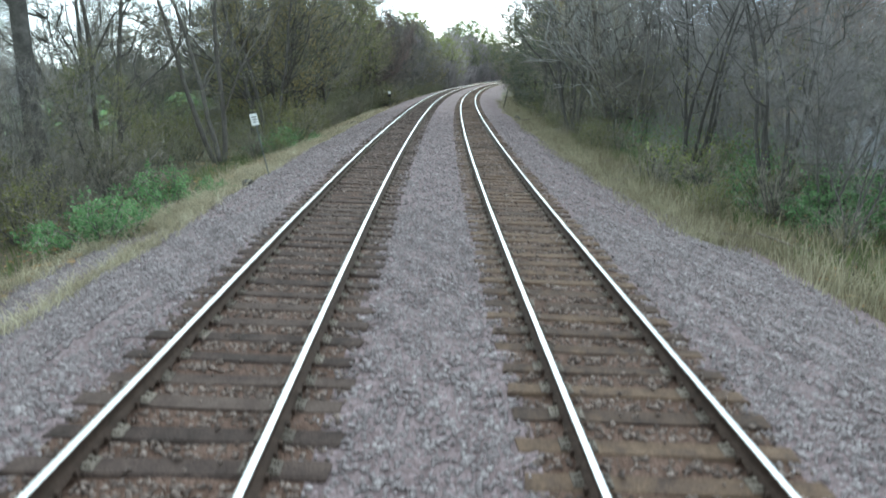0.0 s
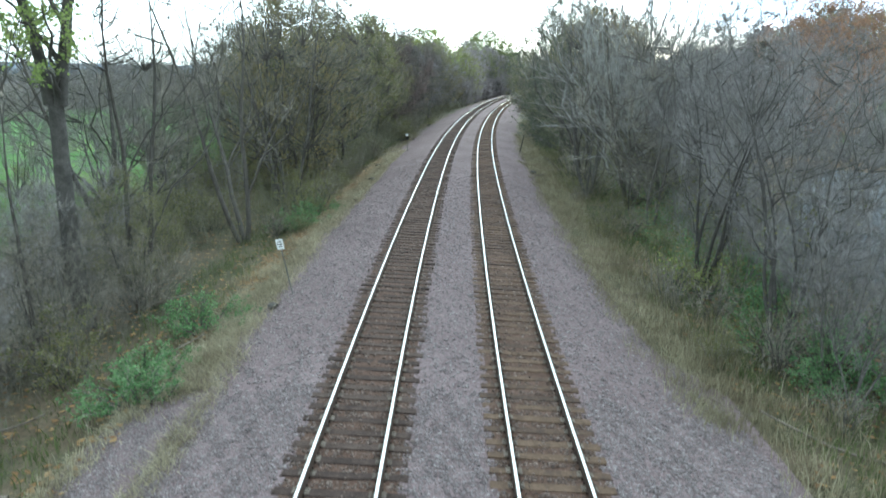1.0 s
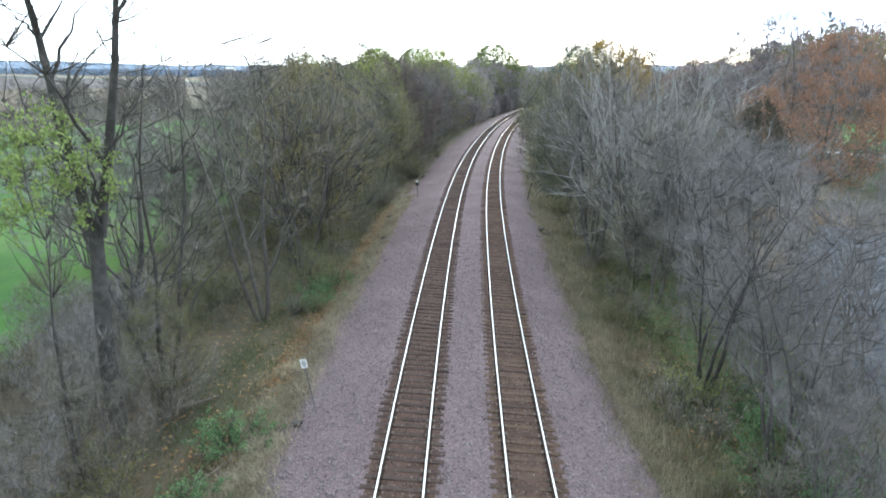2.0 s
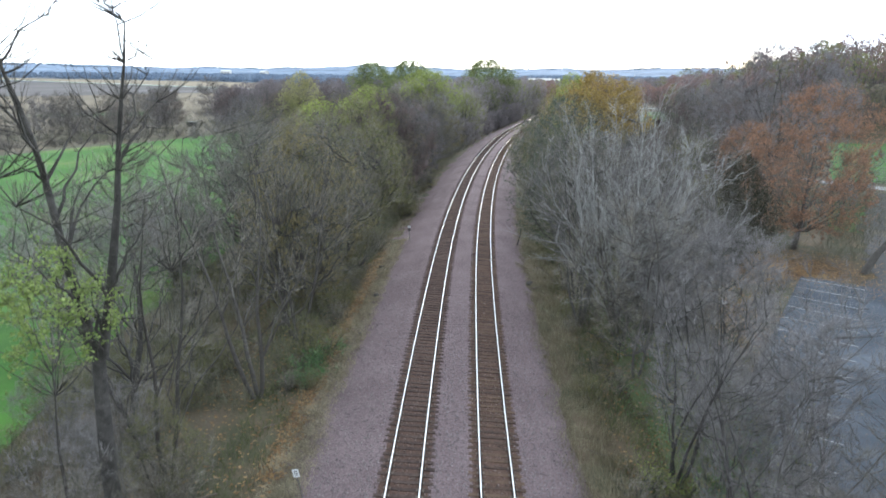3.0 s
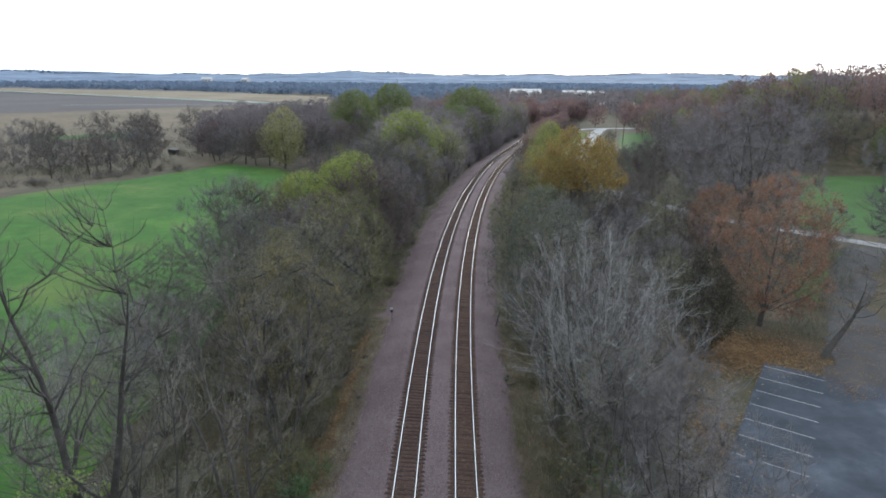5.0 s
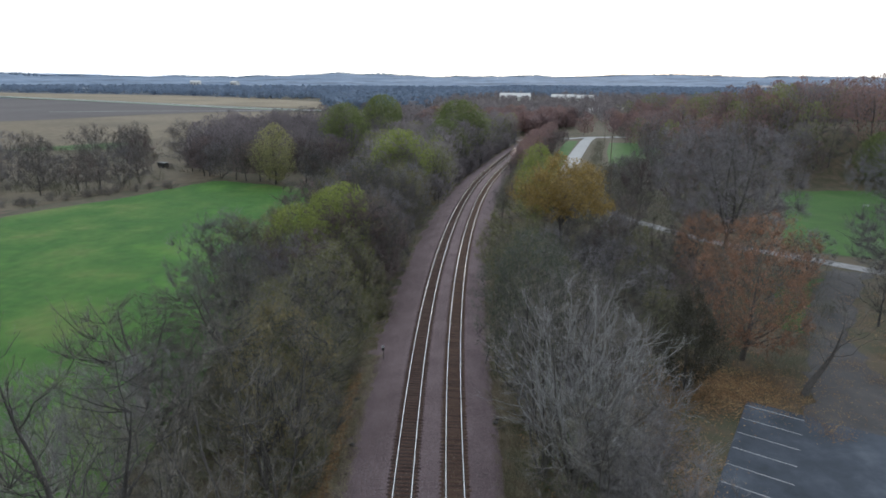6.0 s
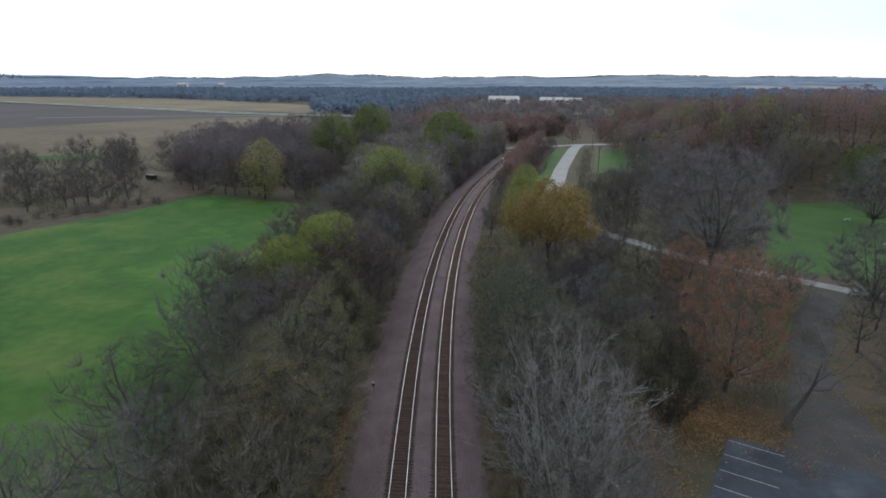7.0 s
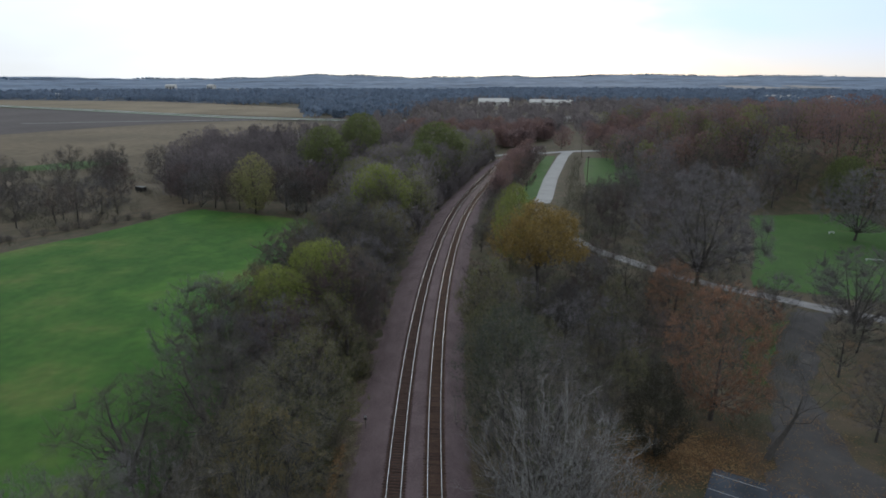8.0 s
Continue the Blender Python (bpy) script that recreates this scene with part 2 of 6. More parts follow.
def bark(name, dark, light):
    return surface(name, [(0.3, dark), (0.7, light)], 2.5, 8, by_object=0.45, fine=22, fine_amount=0.35, bump=0.7)


def leaf(name, a, b, c):
    return surface(name, [(0.2, a), (0.5, b), (0.8, c)], 0.6, 4, by_island=0.55, fine=3, fine_amount=0.25, bump=0, rough=0.7, see_through=0.42)


# wood floor of the far valley, tinted slate to stand for haze
VALE = surface("hazy_slate_wood_floor", [(0.3, (0.062, 0.075, 0.088)), (0.7, (0.09, 0.104, 0.12))], 0.004, 9, fine=0.04, fine_amount=0.3)
BARK_PALE = bark("silver_grey_bark", (0.27, 0.262, 0.252), (0.50, 0.488, 0.47))
TWIG_PALE = bark("silver_grey_twigs", (0.33, 0.322, 0.312), (0.51, 0.50, 0.485))
BARK_DARK = bark("dark_bark", (0.068, 0.062, 0.056), (0.138, 0.126, 0.115))
BARK_MID = bark("grey_brown_bark", (0.058, 0.054, 0.05), (0.125, 0.117, 0.109))
BARK_GREY = bark("pale_grey_bark", (0.115, 0.108, 0.1), (0.235, 0.222, 0.206))
TWIG_BROWN = bark("brown_twigs", (0.2, 0.18, 0.148), (0.345, 0.316, 0.265))
TWIG_DARK = bark("dark_twigs", (0.175, 0.158, 0.134), (0.318, 0.292, 0.25))
TWIG_MOSS = bark("grey_green_twigs", (0.19, 0.182, 0.146), (0.335, 0.323, 0.264))
TWIG_GREY = bark("grey_twigs", (0.2, 0.186, 0.187), (0.345, 0.325, 0.325))
TWIG_FAR = bark("dark_brown_twigs", (0.125, 0.112, 0.105), (0.225, 0.204, 0.19))
TWIG_SLATE = bark("slate_grey_twigs", (0.185, 0.172, 0.177), (0.315, 0.296, 0.302))
TWIG_PLUM = bark("reddish_twigs", (0.135, 0.1, 0.096), (0.24, 0.182, 0.173))
LEAF_GREEN = leaf("green_leaves", (0.13, 0.16, 0.065), (0.187, 0.22, 0.088), (0.255, 0.295, 0.118))
LEAF_DULL = leaf("dull_grey_green_leaves", (0.07, 0.085, 0.06), (0.11, 0.125, 0.09), (0.16, 0.175, 0.13))
LEAF_LIME = leaf("yellow_green_leaves", (0.178, 0.215, 0.063), (0.275, 0.317, 0.09), (0.385, 0.427, 0.134))
LEAF_FRESH = leaf("fresh_green_leaves", (0.18, 0.25, 0.08), (0.275, 0.355, 0.115), (0.38, 0.46, 0.165))
LEAF_OLIVE = leaf("thin_olive_leaves", (0.11, 0.12, 0.045), (0.17, 0.175, 0.07), (0.25, 0.24, 0.1))
LEAF_PALE = leaf("pale_yellow_green_leaves", (0.24, 0.235, 0.12), (0.34, 0.32, 0.155), (0.44, 0.41, 0.21))
LEAF_TAN = leaf("tan_olive_leaves", (0.17, 0.152, 0.078), (0.25, 0.215, 0.108), (0.34, 0.275, 0.135))
LEAF_GOLD = leaf("golden_leaves", (0.235, 0.172, 0.062), (0.36, 0.258, 0.088), (0.48, 0.345, 0.125))
LEAF_RUST = leaf("rust_brown_leaves", (0.205, 0.122, 0.084), (0.325, 0.187, 0.124), (0.46, 0.265, 0.172))
LEAF_DARK = leaf("dark_evergreen_needles", (0.042, 0.042, 0.03), (0.062, 0.06, 0.042), (0.09, 0.086, 0.06))
LEAF_SHRUB = leaf("bright_green_undergrowth", (0.098, 0.190, 0.081), (0.155, 0.276, 0.121), (0.230, 0.368, 0.172))
GRASS_DRY = leaf("dry_tan_grass", (0.178, 0.152, 0.1), (0.285, 0.25, 0.166), (0.41, 0.37, 0.262))
GRASS_STRAW = leaf("matted_straw", (0.225, 0.192, 0.128), (0.365, 0.32, 0.222), (0.515, 0.468, 0.345))
GRASS_GREEN = leaf("rough_green_grass", (0.083, 0.109, 0.042), (0.130, 0.159, 0.066), (0.198, 0.218, 0.099))
LITTER = leaf("fallen_leaves", (0.175, 0.094, 0.044), (0.300, 0.175, 0.081), (0.450, 0.300, 0.150))


# ---- mesh helpers ----
def mesh_from(name, verts, faces, material=None, smooth=False):
    """Fast mesh from vertices and faces that all have as many corners (or a list of mixed faces)."""
    me = bpy.data.meshes.new(name)
    if isinstance(faces, np.ndarray):
        v = np.asarray(verts, np.float32)
        k = faces.shape[1]
        me.vertices.add(len(v))
        me.vertices.foreach_set("co", v.ravel())
        me.loops.add(faces.size)
        me.loops.foreach_set("vertex_index", faces.astype(np.int32).ravel())
        me.polygons.add(len(faces))
        me.polygons.foreach_set("loop_start", np.arange(0, faces.size, k, dtype=np.int32))
        me.update(calc_edges=True)
    else:
        me.from_pydata([tuple(p) for p in verts], [], faces)
    if smooth:
        me.polygons.foreach_set("use_smooth", [True] * len(me.polygons))
    if material:
        me.materials.append(material)
    return me


def thing(name, me, label, category, group="", kind="", at=None):
    ob = tagged(new(name, me), label, category, group, kind)
    if at is not None:
        ob.matrix_basis = at
    return ob


def child(name, me, parent, at=None, label="", kind=""):
    ob = tagged(new(name, me), label, kind=kind)
    ob.parent = parent
    if at is not None:
        ob.matrix_basis = at
    return ob


def box(bm, x0, x1, y0, y1, z0, z1):
    v = [bm.verts.new(p) for p in ((x0, y0, z0), (x1, y0, z0), (x1, y1, z0), (x0, y1, z0), (x0, y0, z1), (x1, y0, z1), (x1, y1, z1), (x0, y1, z1))]
    for f in ((3, 2, 1, 0), (4, 5, 6, 7), (0, 1, 5, 4), (1, 2, 6, 5), (2, 3, 7, 6), (3, 0, 4, 7)):
        bm.faces.new([v[i] for i in f])
    return v


def bm_mesh(name, bm, material, bevel=0.0):
    if bevel:
        bmesh.ops.bevel(bm, geom=list(bm.edges), offset=bevel, segments=1, affect="EDGES")
    me = bpy.data.meshes.new(name)
    bm.to_mesh(me)
    bm.free()
    me.materials.append(material)
    return me


# ---- the line of the railway in plan ----
LINE_Y = np.array([-60, -10, 15, 40, 65, 90, 120, 160, 210, 260, 320, 380, 440.0])
LINE_X = np.array([8.4, 1.34, -2.12, -5.04, -7.45, -9.14, -10.15, -9.92, -6.74, -0.1, 9.63, 27.5, 58.0])


def natural_spline(kx, ky):
    n, h = len(kx), np.diff(kx)
    a, b = np.eye(n), np.zeros(n)
    for i in range(1, n - 1):
        a[i, i - 1], a[i, i], a[i, i + 1] = h[i - 1], 2 * (h[i - 1] + h[i]), h[i]
        b[i] = 6 * ((ky[i + 1] - ky[i]) / h[i] - (ky[i] - ky[i - 1]) / h[i - 1])
    m = np.linalg.solve(a, b)

    def value(y):
        y = np.clip(np.asarray(y, float), kx[0], kx[-1])
        i = np.clip(np.searchsorted(kx, y) - 1, 0, n - 2)
        p, q, w = kx[i + 1] - y, y - kx[i], h[i]
        return (m[i] * p**3 + m[i + 1] * q**3) / 6 / w + (ky[i] / w - m[i] * w / 6) * p + (ky[i + 1] / w - m[i + 1] * w / 6) * q
    return value


line_x = natural_spline(LINE_Y, LINE_X)


def line_slope(y):
    return (line_x(np.asarray(y, float) + 0.5) - line_x(np.asarray(y, float) - 0.5))


_fy = np.linspace(-60, 440, 5001)
_fs = np.concatenate([[0], np.cumsum(np.hypot(np.diff(_fy), np.diff(line_x(_fy))))])
_fs -= np.interp(0, _fy, _fs)


def on_line(s, u):
    """Plan place at s metres along the line and u metres to its right, and the heading there."""
    y = np.interp(s, _fs, _fy)
    k = line_slope(y)
    c = 1 / np.sqrt(1 + k * k)
    return line_x(y) + u * c, y - u * c * k, np.arctan(k)


CANT = math.tan(radians(3.0))
PROFILE_U = np.array([-60, -40, -24, -15, -10.5, -8.2, -7.2, -6.1, -3.75, 3.75, 5.2, 6.2, 7.1, 8.6, 11, 16, 24, 60.0])
PROFILE_Z = np.array([-2.5, -2.5, -2.45, -2.2, -1.7, -1.2, -1.0, -0.6, -0.03, -0.42, -0.68, -0.95, -1.18, -1.5, -1.5, -1.15, -1.0, -1.0])


def smooth01(a, b, x):
    t = np.clip((x - a) / (b - a), 0, 1)
    return t * t * (3 - 2 * t)


def ground_z(x, y):
    """Height of the ground: the railway bank, the low fields to one side, rising woods to the other, far hills."""
    x, y = np.asarray(x, float), np.asarray(y, float)
    u = (x - line_x(y)) / np.sqrt(1 + line_slope(y)**2)
    z = np.interp(u, PROFILE_U, PROFILE_Z)
    z = z + (-0.0 - z) * smooth01(330, 480, y) * 0.9
    z = z + 16.5 * np.maximum(smooth01(208, 245, y) * smooth01(78, 112, x), smooth01(122, 160, x) * smooth01(120, 185, y)) * (1 - 0.75 * smooth01(275, 420, y)) * (1 - smooth01(600, 1000, y))
    z = z - smooth01(250, 420, y) * smooth01(30, 200, -x) * 0.5
    z = z - 4.8 * np.maximum(smooth01(112, 165, -x) * smooth01(100, 210, y), smooth01(430, 600, y) * smooth01(0, 80, -x))
    far = np.hypot(x, y)
    ridge = 43 + 10 * np.sin(x * 0.0009 + 1.0) + 7 * np.sin(x * 0.0026 + y * 0.001) + 5 * np.sin(x * 0.006 + 2.0) + 3 * np.sin(x * 0.0125 + y * 0.004) + 2.5 * np.sin(x * 0.022 + 1.7 + y * 0.006)
    ridge = ridge + 8 * np.exp(-((x + 1300) / 600)**2)
    z = z + ridge * smooth01(2100, 4650, far)
    return z


# ---- ground: one sheet to the horizon ----
def spaced(edges):
    out = []
    for a, b, n in edges:
        out += list(np.linspace(a, b, n, endpoint=False))
    return np.array(out + [edges[-1][1]])


gu = spaced([(-5400, -1200, 96), (-1200, -300, 24), (-300, -60, 24), (-60, -16, 22), (-16, 16, 48), (16, 60, 22), (60, 300, 24), (300, 1200, 24), (1200, 5400, 96)])
gy = spaced([(-300, -20, 14), (-20, 60, 60), (60, 440, 120), (440, 1200, 30), (1200, 5400, 56)])
UU, YY = np.meshgrid(gu, gy)
XX = line_x(YY) + UU * np.where(np.abs(UU) < 60, np.sqrt(1 + line_slope(YY)**2), 1.0)
ZZ = ground_z(XX, YY)
nearby = (np.abs(UU) > 8) & (np.hypot(XX, YY) < 500)
ZZ = ZZ + np.where(nearby, 0.06 * np.sin(XX * 0.9 + 1.3 * np.sin(YY * 0.31)) * np.sin(YY * 0.7), 0) - np.where((UU >= -8.75) & (UU <= 7.3), 0.1, 0.0) - np.where((UU < -8.75) & (UU >= -9.45), 0.12 * (1 - smooth01(14, 26, YY)), 0.0) - np.where((UU > 7.3) & (UU <= 8.35), 0.1 * (1 - smooth01(12, 24, YY)), 0.0)
nr, nc = XX.shape
idx = np.arange(nr * nc).reshape(nr, nc)
quads = np.stack([idx[:-1, :-1], idx[:-1, 1:], idx[1:, 1:], idx[1:, :-1]], -1).reshape(-1, 4)
ground_mesh = mesh_from("ground", np.stack([XX, YY, ZZ], -1).reshape(-1, 3), quads, GROUND, True)
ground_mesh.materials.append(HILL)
centre = np.hypot(*(np.stack([XX, YY], -1)[:-1, :-1].reshape(-1, 2)).T)
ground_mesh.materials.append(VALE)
far_x, far_y = np.stack([XX, YY], -1)[:-1, :-1].reshape(-1, 2).T
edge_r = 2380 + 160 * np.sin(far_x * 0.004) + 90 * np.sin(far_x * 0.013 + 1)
# the far bands of the sheet take the haze-tinted materials
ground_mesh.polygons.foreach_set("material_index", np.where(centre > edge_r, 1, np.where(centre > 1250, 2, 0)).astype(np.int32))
thing("ground", ground_mesh, "leaf-strewn woodland ground that runs out to wooded hills with haze in their colour", "ground", kind="structure")


def patch(name, a, b, n, m, material, label, category, lift=0.07, ragged=0.0, kind="structure"):
    """A sheet laid on the ground between two lines of the plan."""
    def along(pts, k):
        pts = np.array(pts, float)
        d = np.concatenate([[0], np.cumsum(np.hypot(*np.diff(pts, axis=0).T))])
        t = np.linspace(0, d[-1], k)
        return np.stack([np.interp(t, d, pts[:, 0]), np.interp(t, d, pts[:, 1])], -1)
    pa, pb = along(a, n), along(b, n)
    w = np.linspace(0, 1, m)[None, :, None]
    g = pa[:, None] * (1 - w) + pb[:, None] * w
    if ragged:
        r = np.random.RandomState(len(name))
        g[:, [0, -1]] += r.uniform(-ragged, ragged, (n, 2, 2))
        g[[0, -1]] += r.uniform(-ragged, ragged, (2, m, 2))
    z = ground_z(g[..., 0], g[..., 1]) + lift
    v = np.concatenate([g, z[..., None]], -1).reshape(-1, 3)
    i = np.arange(n * m).reshape(n, m)
    q = np.stack([i[:-1, :-1], i[:-1, 1:], i[1:, 1:], i[1:, :-1]], -1).reshape(-1, 4)
    e1, e2 = v[q[0, 1]] - v[q[0, 0]], v[q[0, 3]] - v[q[0, 0]]
    if np.cross(e1, e2)[2] < 0:
        q = q[:, ::-1]
    return thing(name, mesh_from(name, v, q, material, True), label, category, kind=kind)


def ribbon_patch(name, pts, width, material, label, category, lift=0.09):
    p = np.array(pts, float)
    d = np.gradient(p, axis=0)
    d /= np.linalg.norm(d, axis=1)[:, None]
    side = np.stack([-d[:, 1], d[:, 0]], -1) * width / 2
    return patch(name, p + side, p - side, 60, 4, material, label, category, lift)


patch("crop_field", [(-20, -40), (-28, 20), (-33, 45), (-37, 80), (-39, 120), (-44, 160), (-52, 188)], [(-150, -40), (-140, 60), (-132, 110), (-126, 145), (-114, 163), (-107, 182), (-100, 202)], 50, 30, FIELD, "bright green young crop in a low field beside the line", "field", ragged=0.8)
patch("rough_meadow", [(-100, 208), (-128, 166), (-150, 120), (-170, 60)], [(-200, 420), (-330, 400), (-420, 300), (-420, 100)], 40, 20, MARSH, "rough brown and straw-coloured meadow", "meadow", ragged=2)
patch("green_strip", [(-305, 298), (-262, 308), (-222, 322)], [(-315, 345), (-262, 348), (-216, 356)], 16, 6, LAWN, "narrow green strip across the meadow", "field", 0.2, ragged=1)
patch("stubble_field", [(-165, 640), (-185, 500), (-215, 400), (-280, 300), (-340, 200)], [(-262, 692), (-330, 640), (-362, 590), (-407, 492), (-520, 380)], 40, 12, STUBBLE_DARK, "brown harvested field", "field", 0.25, ragged=1)
patch("ploughed_field", [(-250, 694), (-330, 640), (-362, 590), (-407, 492), (-560, 360)], [(-290, 716), (-400, 768), (-540, 838), (-700, 900), (-1000, 1000)], 40, 12, PLOUGHED, "dark bare ploughed field", "field", 0.35, ragged=1)
patch("far_stubble_field", [(-214, 742), (-404, 806), (-615, 914), (-804, 1005), (-1200, 1195)], [(-302, 975), (-470, 1095), (-652, 1200), (-996, 1238), (-1330, 1330)], 30, 12, STUBBLE, "distant pale straw-coloured field", "field", 0.4)
for x, y, w, d in ((1000, 2330, 110, 120), (1210, 2380, 70, 90)):
    patch("hill_clearing", [(x - w, y), (x + w, y + 10)], [(x - w * 0.6, y + d * 3), (x + w * 0.5, y + d * 3)], 12, 10, GRAVEL, "pale open clearing on a far slope", "field", 2.0, ragged=14)
HIGHWAY = [(-60, 676), (-171, 700), (-228, 712), (-300, 732), (-404, 782), (-615, 890), (-804, 981), (-1200, 1170)]
ribbon_patch("highway_median", HIGHWAY, 34, LAWN, "green median and verges of the far highway", "lawn", 0.6)
for across in (-9, 9):
    ribbon_patch("far_highway", [(x + across * 0.42, y + across * 0.9) for x, y in HIGHWAY], 9, CONCRETE, "pale carriageway across the far fields", "road", 0.75)
ribbon_patch("far_slip_road", [(-200, 700), (-285, 690), (-380, 655), (-480, 610)], 6, GRAVEL, "pale side road between far fields", "road", 0.6)
patch("lawn", [(56, 128), (64, 146), (76, 176), (84, 200)], [(92, 116), (104, 140), (116, 170), (120, 206)], 24, 16, LAWN, "mown green lawn by the trees", "lawn", ragged=0.6)
patch("lineside_grass", [(8.2, 22), (6.2, 40), (5.0, 60), (4.5, 80)], [(11.5, 26), (11.5, 40), (11.4, 60), (10, 80)], 40, 10, ROUGH, "rough green grass between the railway and the lot", "grass", 0.05, ragged=0.3)
patch("park_grass", [(38.2, 84.5), (41.5, 94), (45.5, 104)], [(41.8, 83), (48.5, 95), (56, 109)], 24, 12, LAWN, "thin green park grass under trees", "lawn", 0.05, ragged=0.35)
patch("verge_grass", [(10, 218), (22, 290), (31, 352)], [(17, 217), (26, 280), (38, 352)], 20, 5, LAWN, "green verge beside the road", "lawn")
patch("far_lawn", [(40, 250), (46, 300), (54, 345)], [(62, 252), (72, 300), (80, 345)], 20, 8, LAWN, "pale green clearing among far trees", "lawn")
ribbon_patch("park_road", [(19.3, 215), (21.2, 225), (27.6, 270), (35, 312), (42.3, 352), (47.5, 372)], 6.0, CONCRETE, "pale two-lane road that climbs past the woods", "road")
ribbon_patch("crossing_road", [(-40, 346), (-10, 352), (30, 366), (50, 374), (74, 380), (92, 384)], 6.5, CONCRETE, "pale road that meets the railway", "road", 0.13)
ribbon_patch("gravel_drive", [(24, 166), (27, 156), (33, 147.5), (42, 134), (50, 127), (58, 121.5), (66, 115), (76, 109), (95, 101)], 3.6, GRAVEL, "narrow pale gravel drive between trees", "drive")

# ---- parking lot ----
LOT_O, LOT_A, LOT_B = Vector((26.4, 63.0)), Vector((-0.452, -0.892)), Vector((0.88, -0.475))


def lot(a, b):
    p = LOT_O + LOT_A * a + LOT_B * b
    return (p.x, p.y)


patch("parking_lot", [lot(0, 0), lot(36, 0)], [lot(-0.5, 24), lot(36, 24)], 30, 20, ASPHALT, "worn blue-grey asphalt parking lot, pale reflections in its colour, white bays", "parking lot", 0.1)
patch("lot_drive", [lot(0.6, 5.8), lot(-12, 4.6), lot(-26, 3.4), lot(-46, 4.2), lot(-62, 6)], [lot(0.6, 24), lot(-10, 14), lot(-26, 9), lot(-46, 10), lot(-62, 12)], 40, 8, DRIVE, "dusty grey asphalt drive that leaves the parking lot", "drive", 0.09, ragged=0.8)
for i in range(12):
    bm = bmesh.new()
    a = 1.0 + i * 3.05
    c = [lot(a, 0.15), lot(a, 5.5), lot(a + 0.095, 5.5), lot(a + 0.095, 0.15)]
    z = [float(ground_z(*p)) for p in c]
    top = [bm.verts.new((p[0], p[1], q + 0.108)) for p, q in zip(c, z)]
    low = [bm.verts.new((p[0], p[1], q + 0.101)) for p, q in zip(c, z)]
    bm.faces.new(top[::-1])
    for k in range(4):
        bm.faces.new((top[k], top[(k + 1) % 4], low[(k + 1) % 4], low[k]))
    thing("bay_line", bm_mesh("bay_line", bm, WHITE), "faded white painted line of a parking bay", "road marking", "parking bay lines", "structure")

# ---- ballast bed ----
bu = np.array([-9.3, -8.7, -8.2, -7.6, -7.0, -6.5, -6.0, -5.5, -5.0, -4.5, -4.1, -3.75, -3.42, -3.3, -2.6, -2.135, -1.6, -1.0, -0.88, -0.5, 0, 0.5, 0.88, 1.0, 1.6, 2.135, 2.6, 3.3, 3.42, 3.75, 4.1, 4.6, 5.1, 5.6, 6.1, 6.6, 6.9, 7.2, 7.6, 8.0, 8.3])
bs = spaced([(-40, 0, 40), (0, 40, 200), (40, 120, 160), (120, 400, 140)])
S2, U2 = np.meshgrid(bs, bu, indexing="ij")
BX, BY, _ = on_line(S2, U2)


def bed_z(s, u):
    z = np.interp(u, PROFILE_U, PROFILE_Z) - 0.16 * smooth01(7.0, 8.7, -u) * (0.1 + 0.3 * smooth01(12, 26, s) + 0.6 * smooth01(30, 60, s)) * (1 + np.sin(s * 1.9) * np.sin(s * 0.63))
    z = z - 0.3 * smooth01(5.9, 7.4, u) * smooth01(13, 30, s) * (1 + 0.5 * np.sin(s * 1.3) * np.sin(s * 0.47))
    plane = -u * CANT - 0.224 + 0.007 * (np.abs(np.abs(u) - 2.135) < 1.25)
    z = np.where(np.abs(u) < 3.75, plane, z)
    return z + 0.018 * np.sin(s * 3.1 + u * 2.3) * np.sin(u * 4.7 + s * 1.1) + 0.05 * np.where(np.abs(u) > 4.4, np.sin(s * 0.8 + u) * np.sin(u * 1.7 + s * 0.37), 0)


BZ = bed_z(S2, U2)
i = np.arange(BX.size).reshape(BX.shape)
q = np.stack([i[:-1, :-1], i[:-1, 1:], i[1:, 1:], i[1:, :-1]], -1).reshape(-1, 4)
bed = thing("ballast_bed", mesh_from("ballast_bed", np.stack([BX, BY, BZ], -1).reshape(-1, 3), q, BALLAST, True), "pinkish-grey crushed stone bed under two tracks", "ballast", kind="structure")
bed.data.materials.append(BALLAST_BROWN)
mid_u = np.broadcast_to((bu[:-1] + bu[1:]) / 2, (len(bs) - 1, len(bu) - 1)).ravel()
bed.data.polygons.foreach_set("material_index", (np.abs(np.abs(mid_u) - 2.135) < 1.15).astype(np.int32))


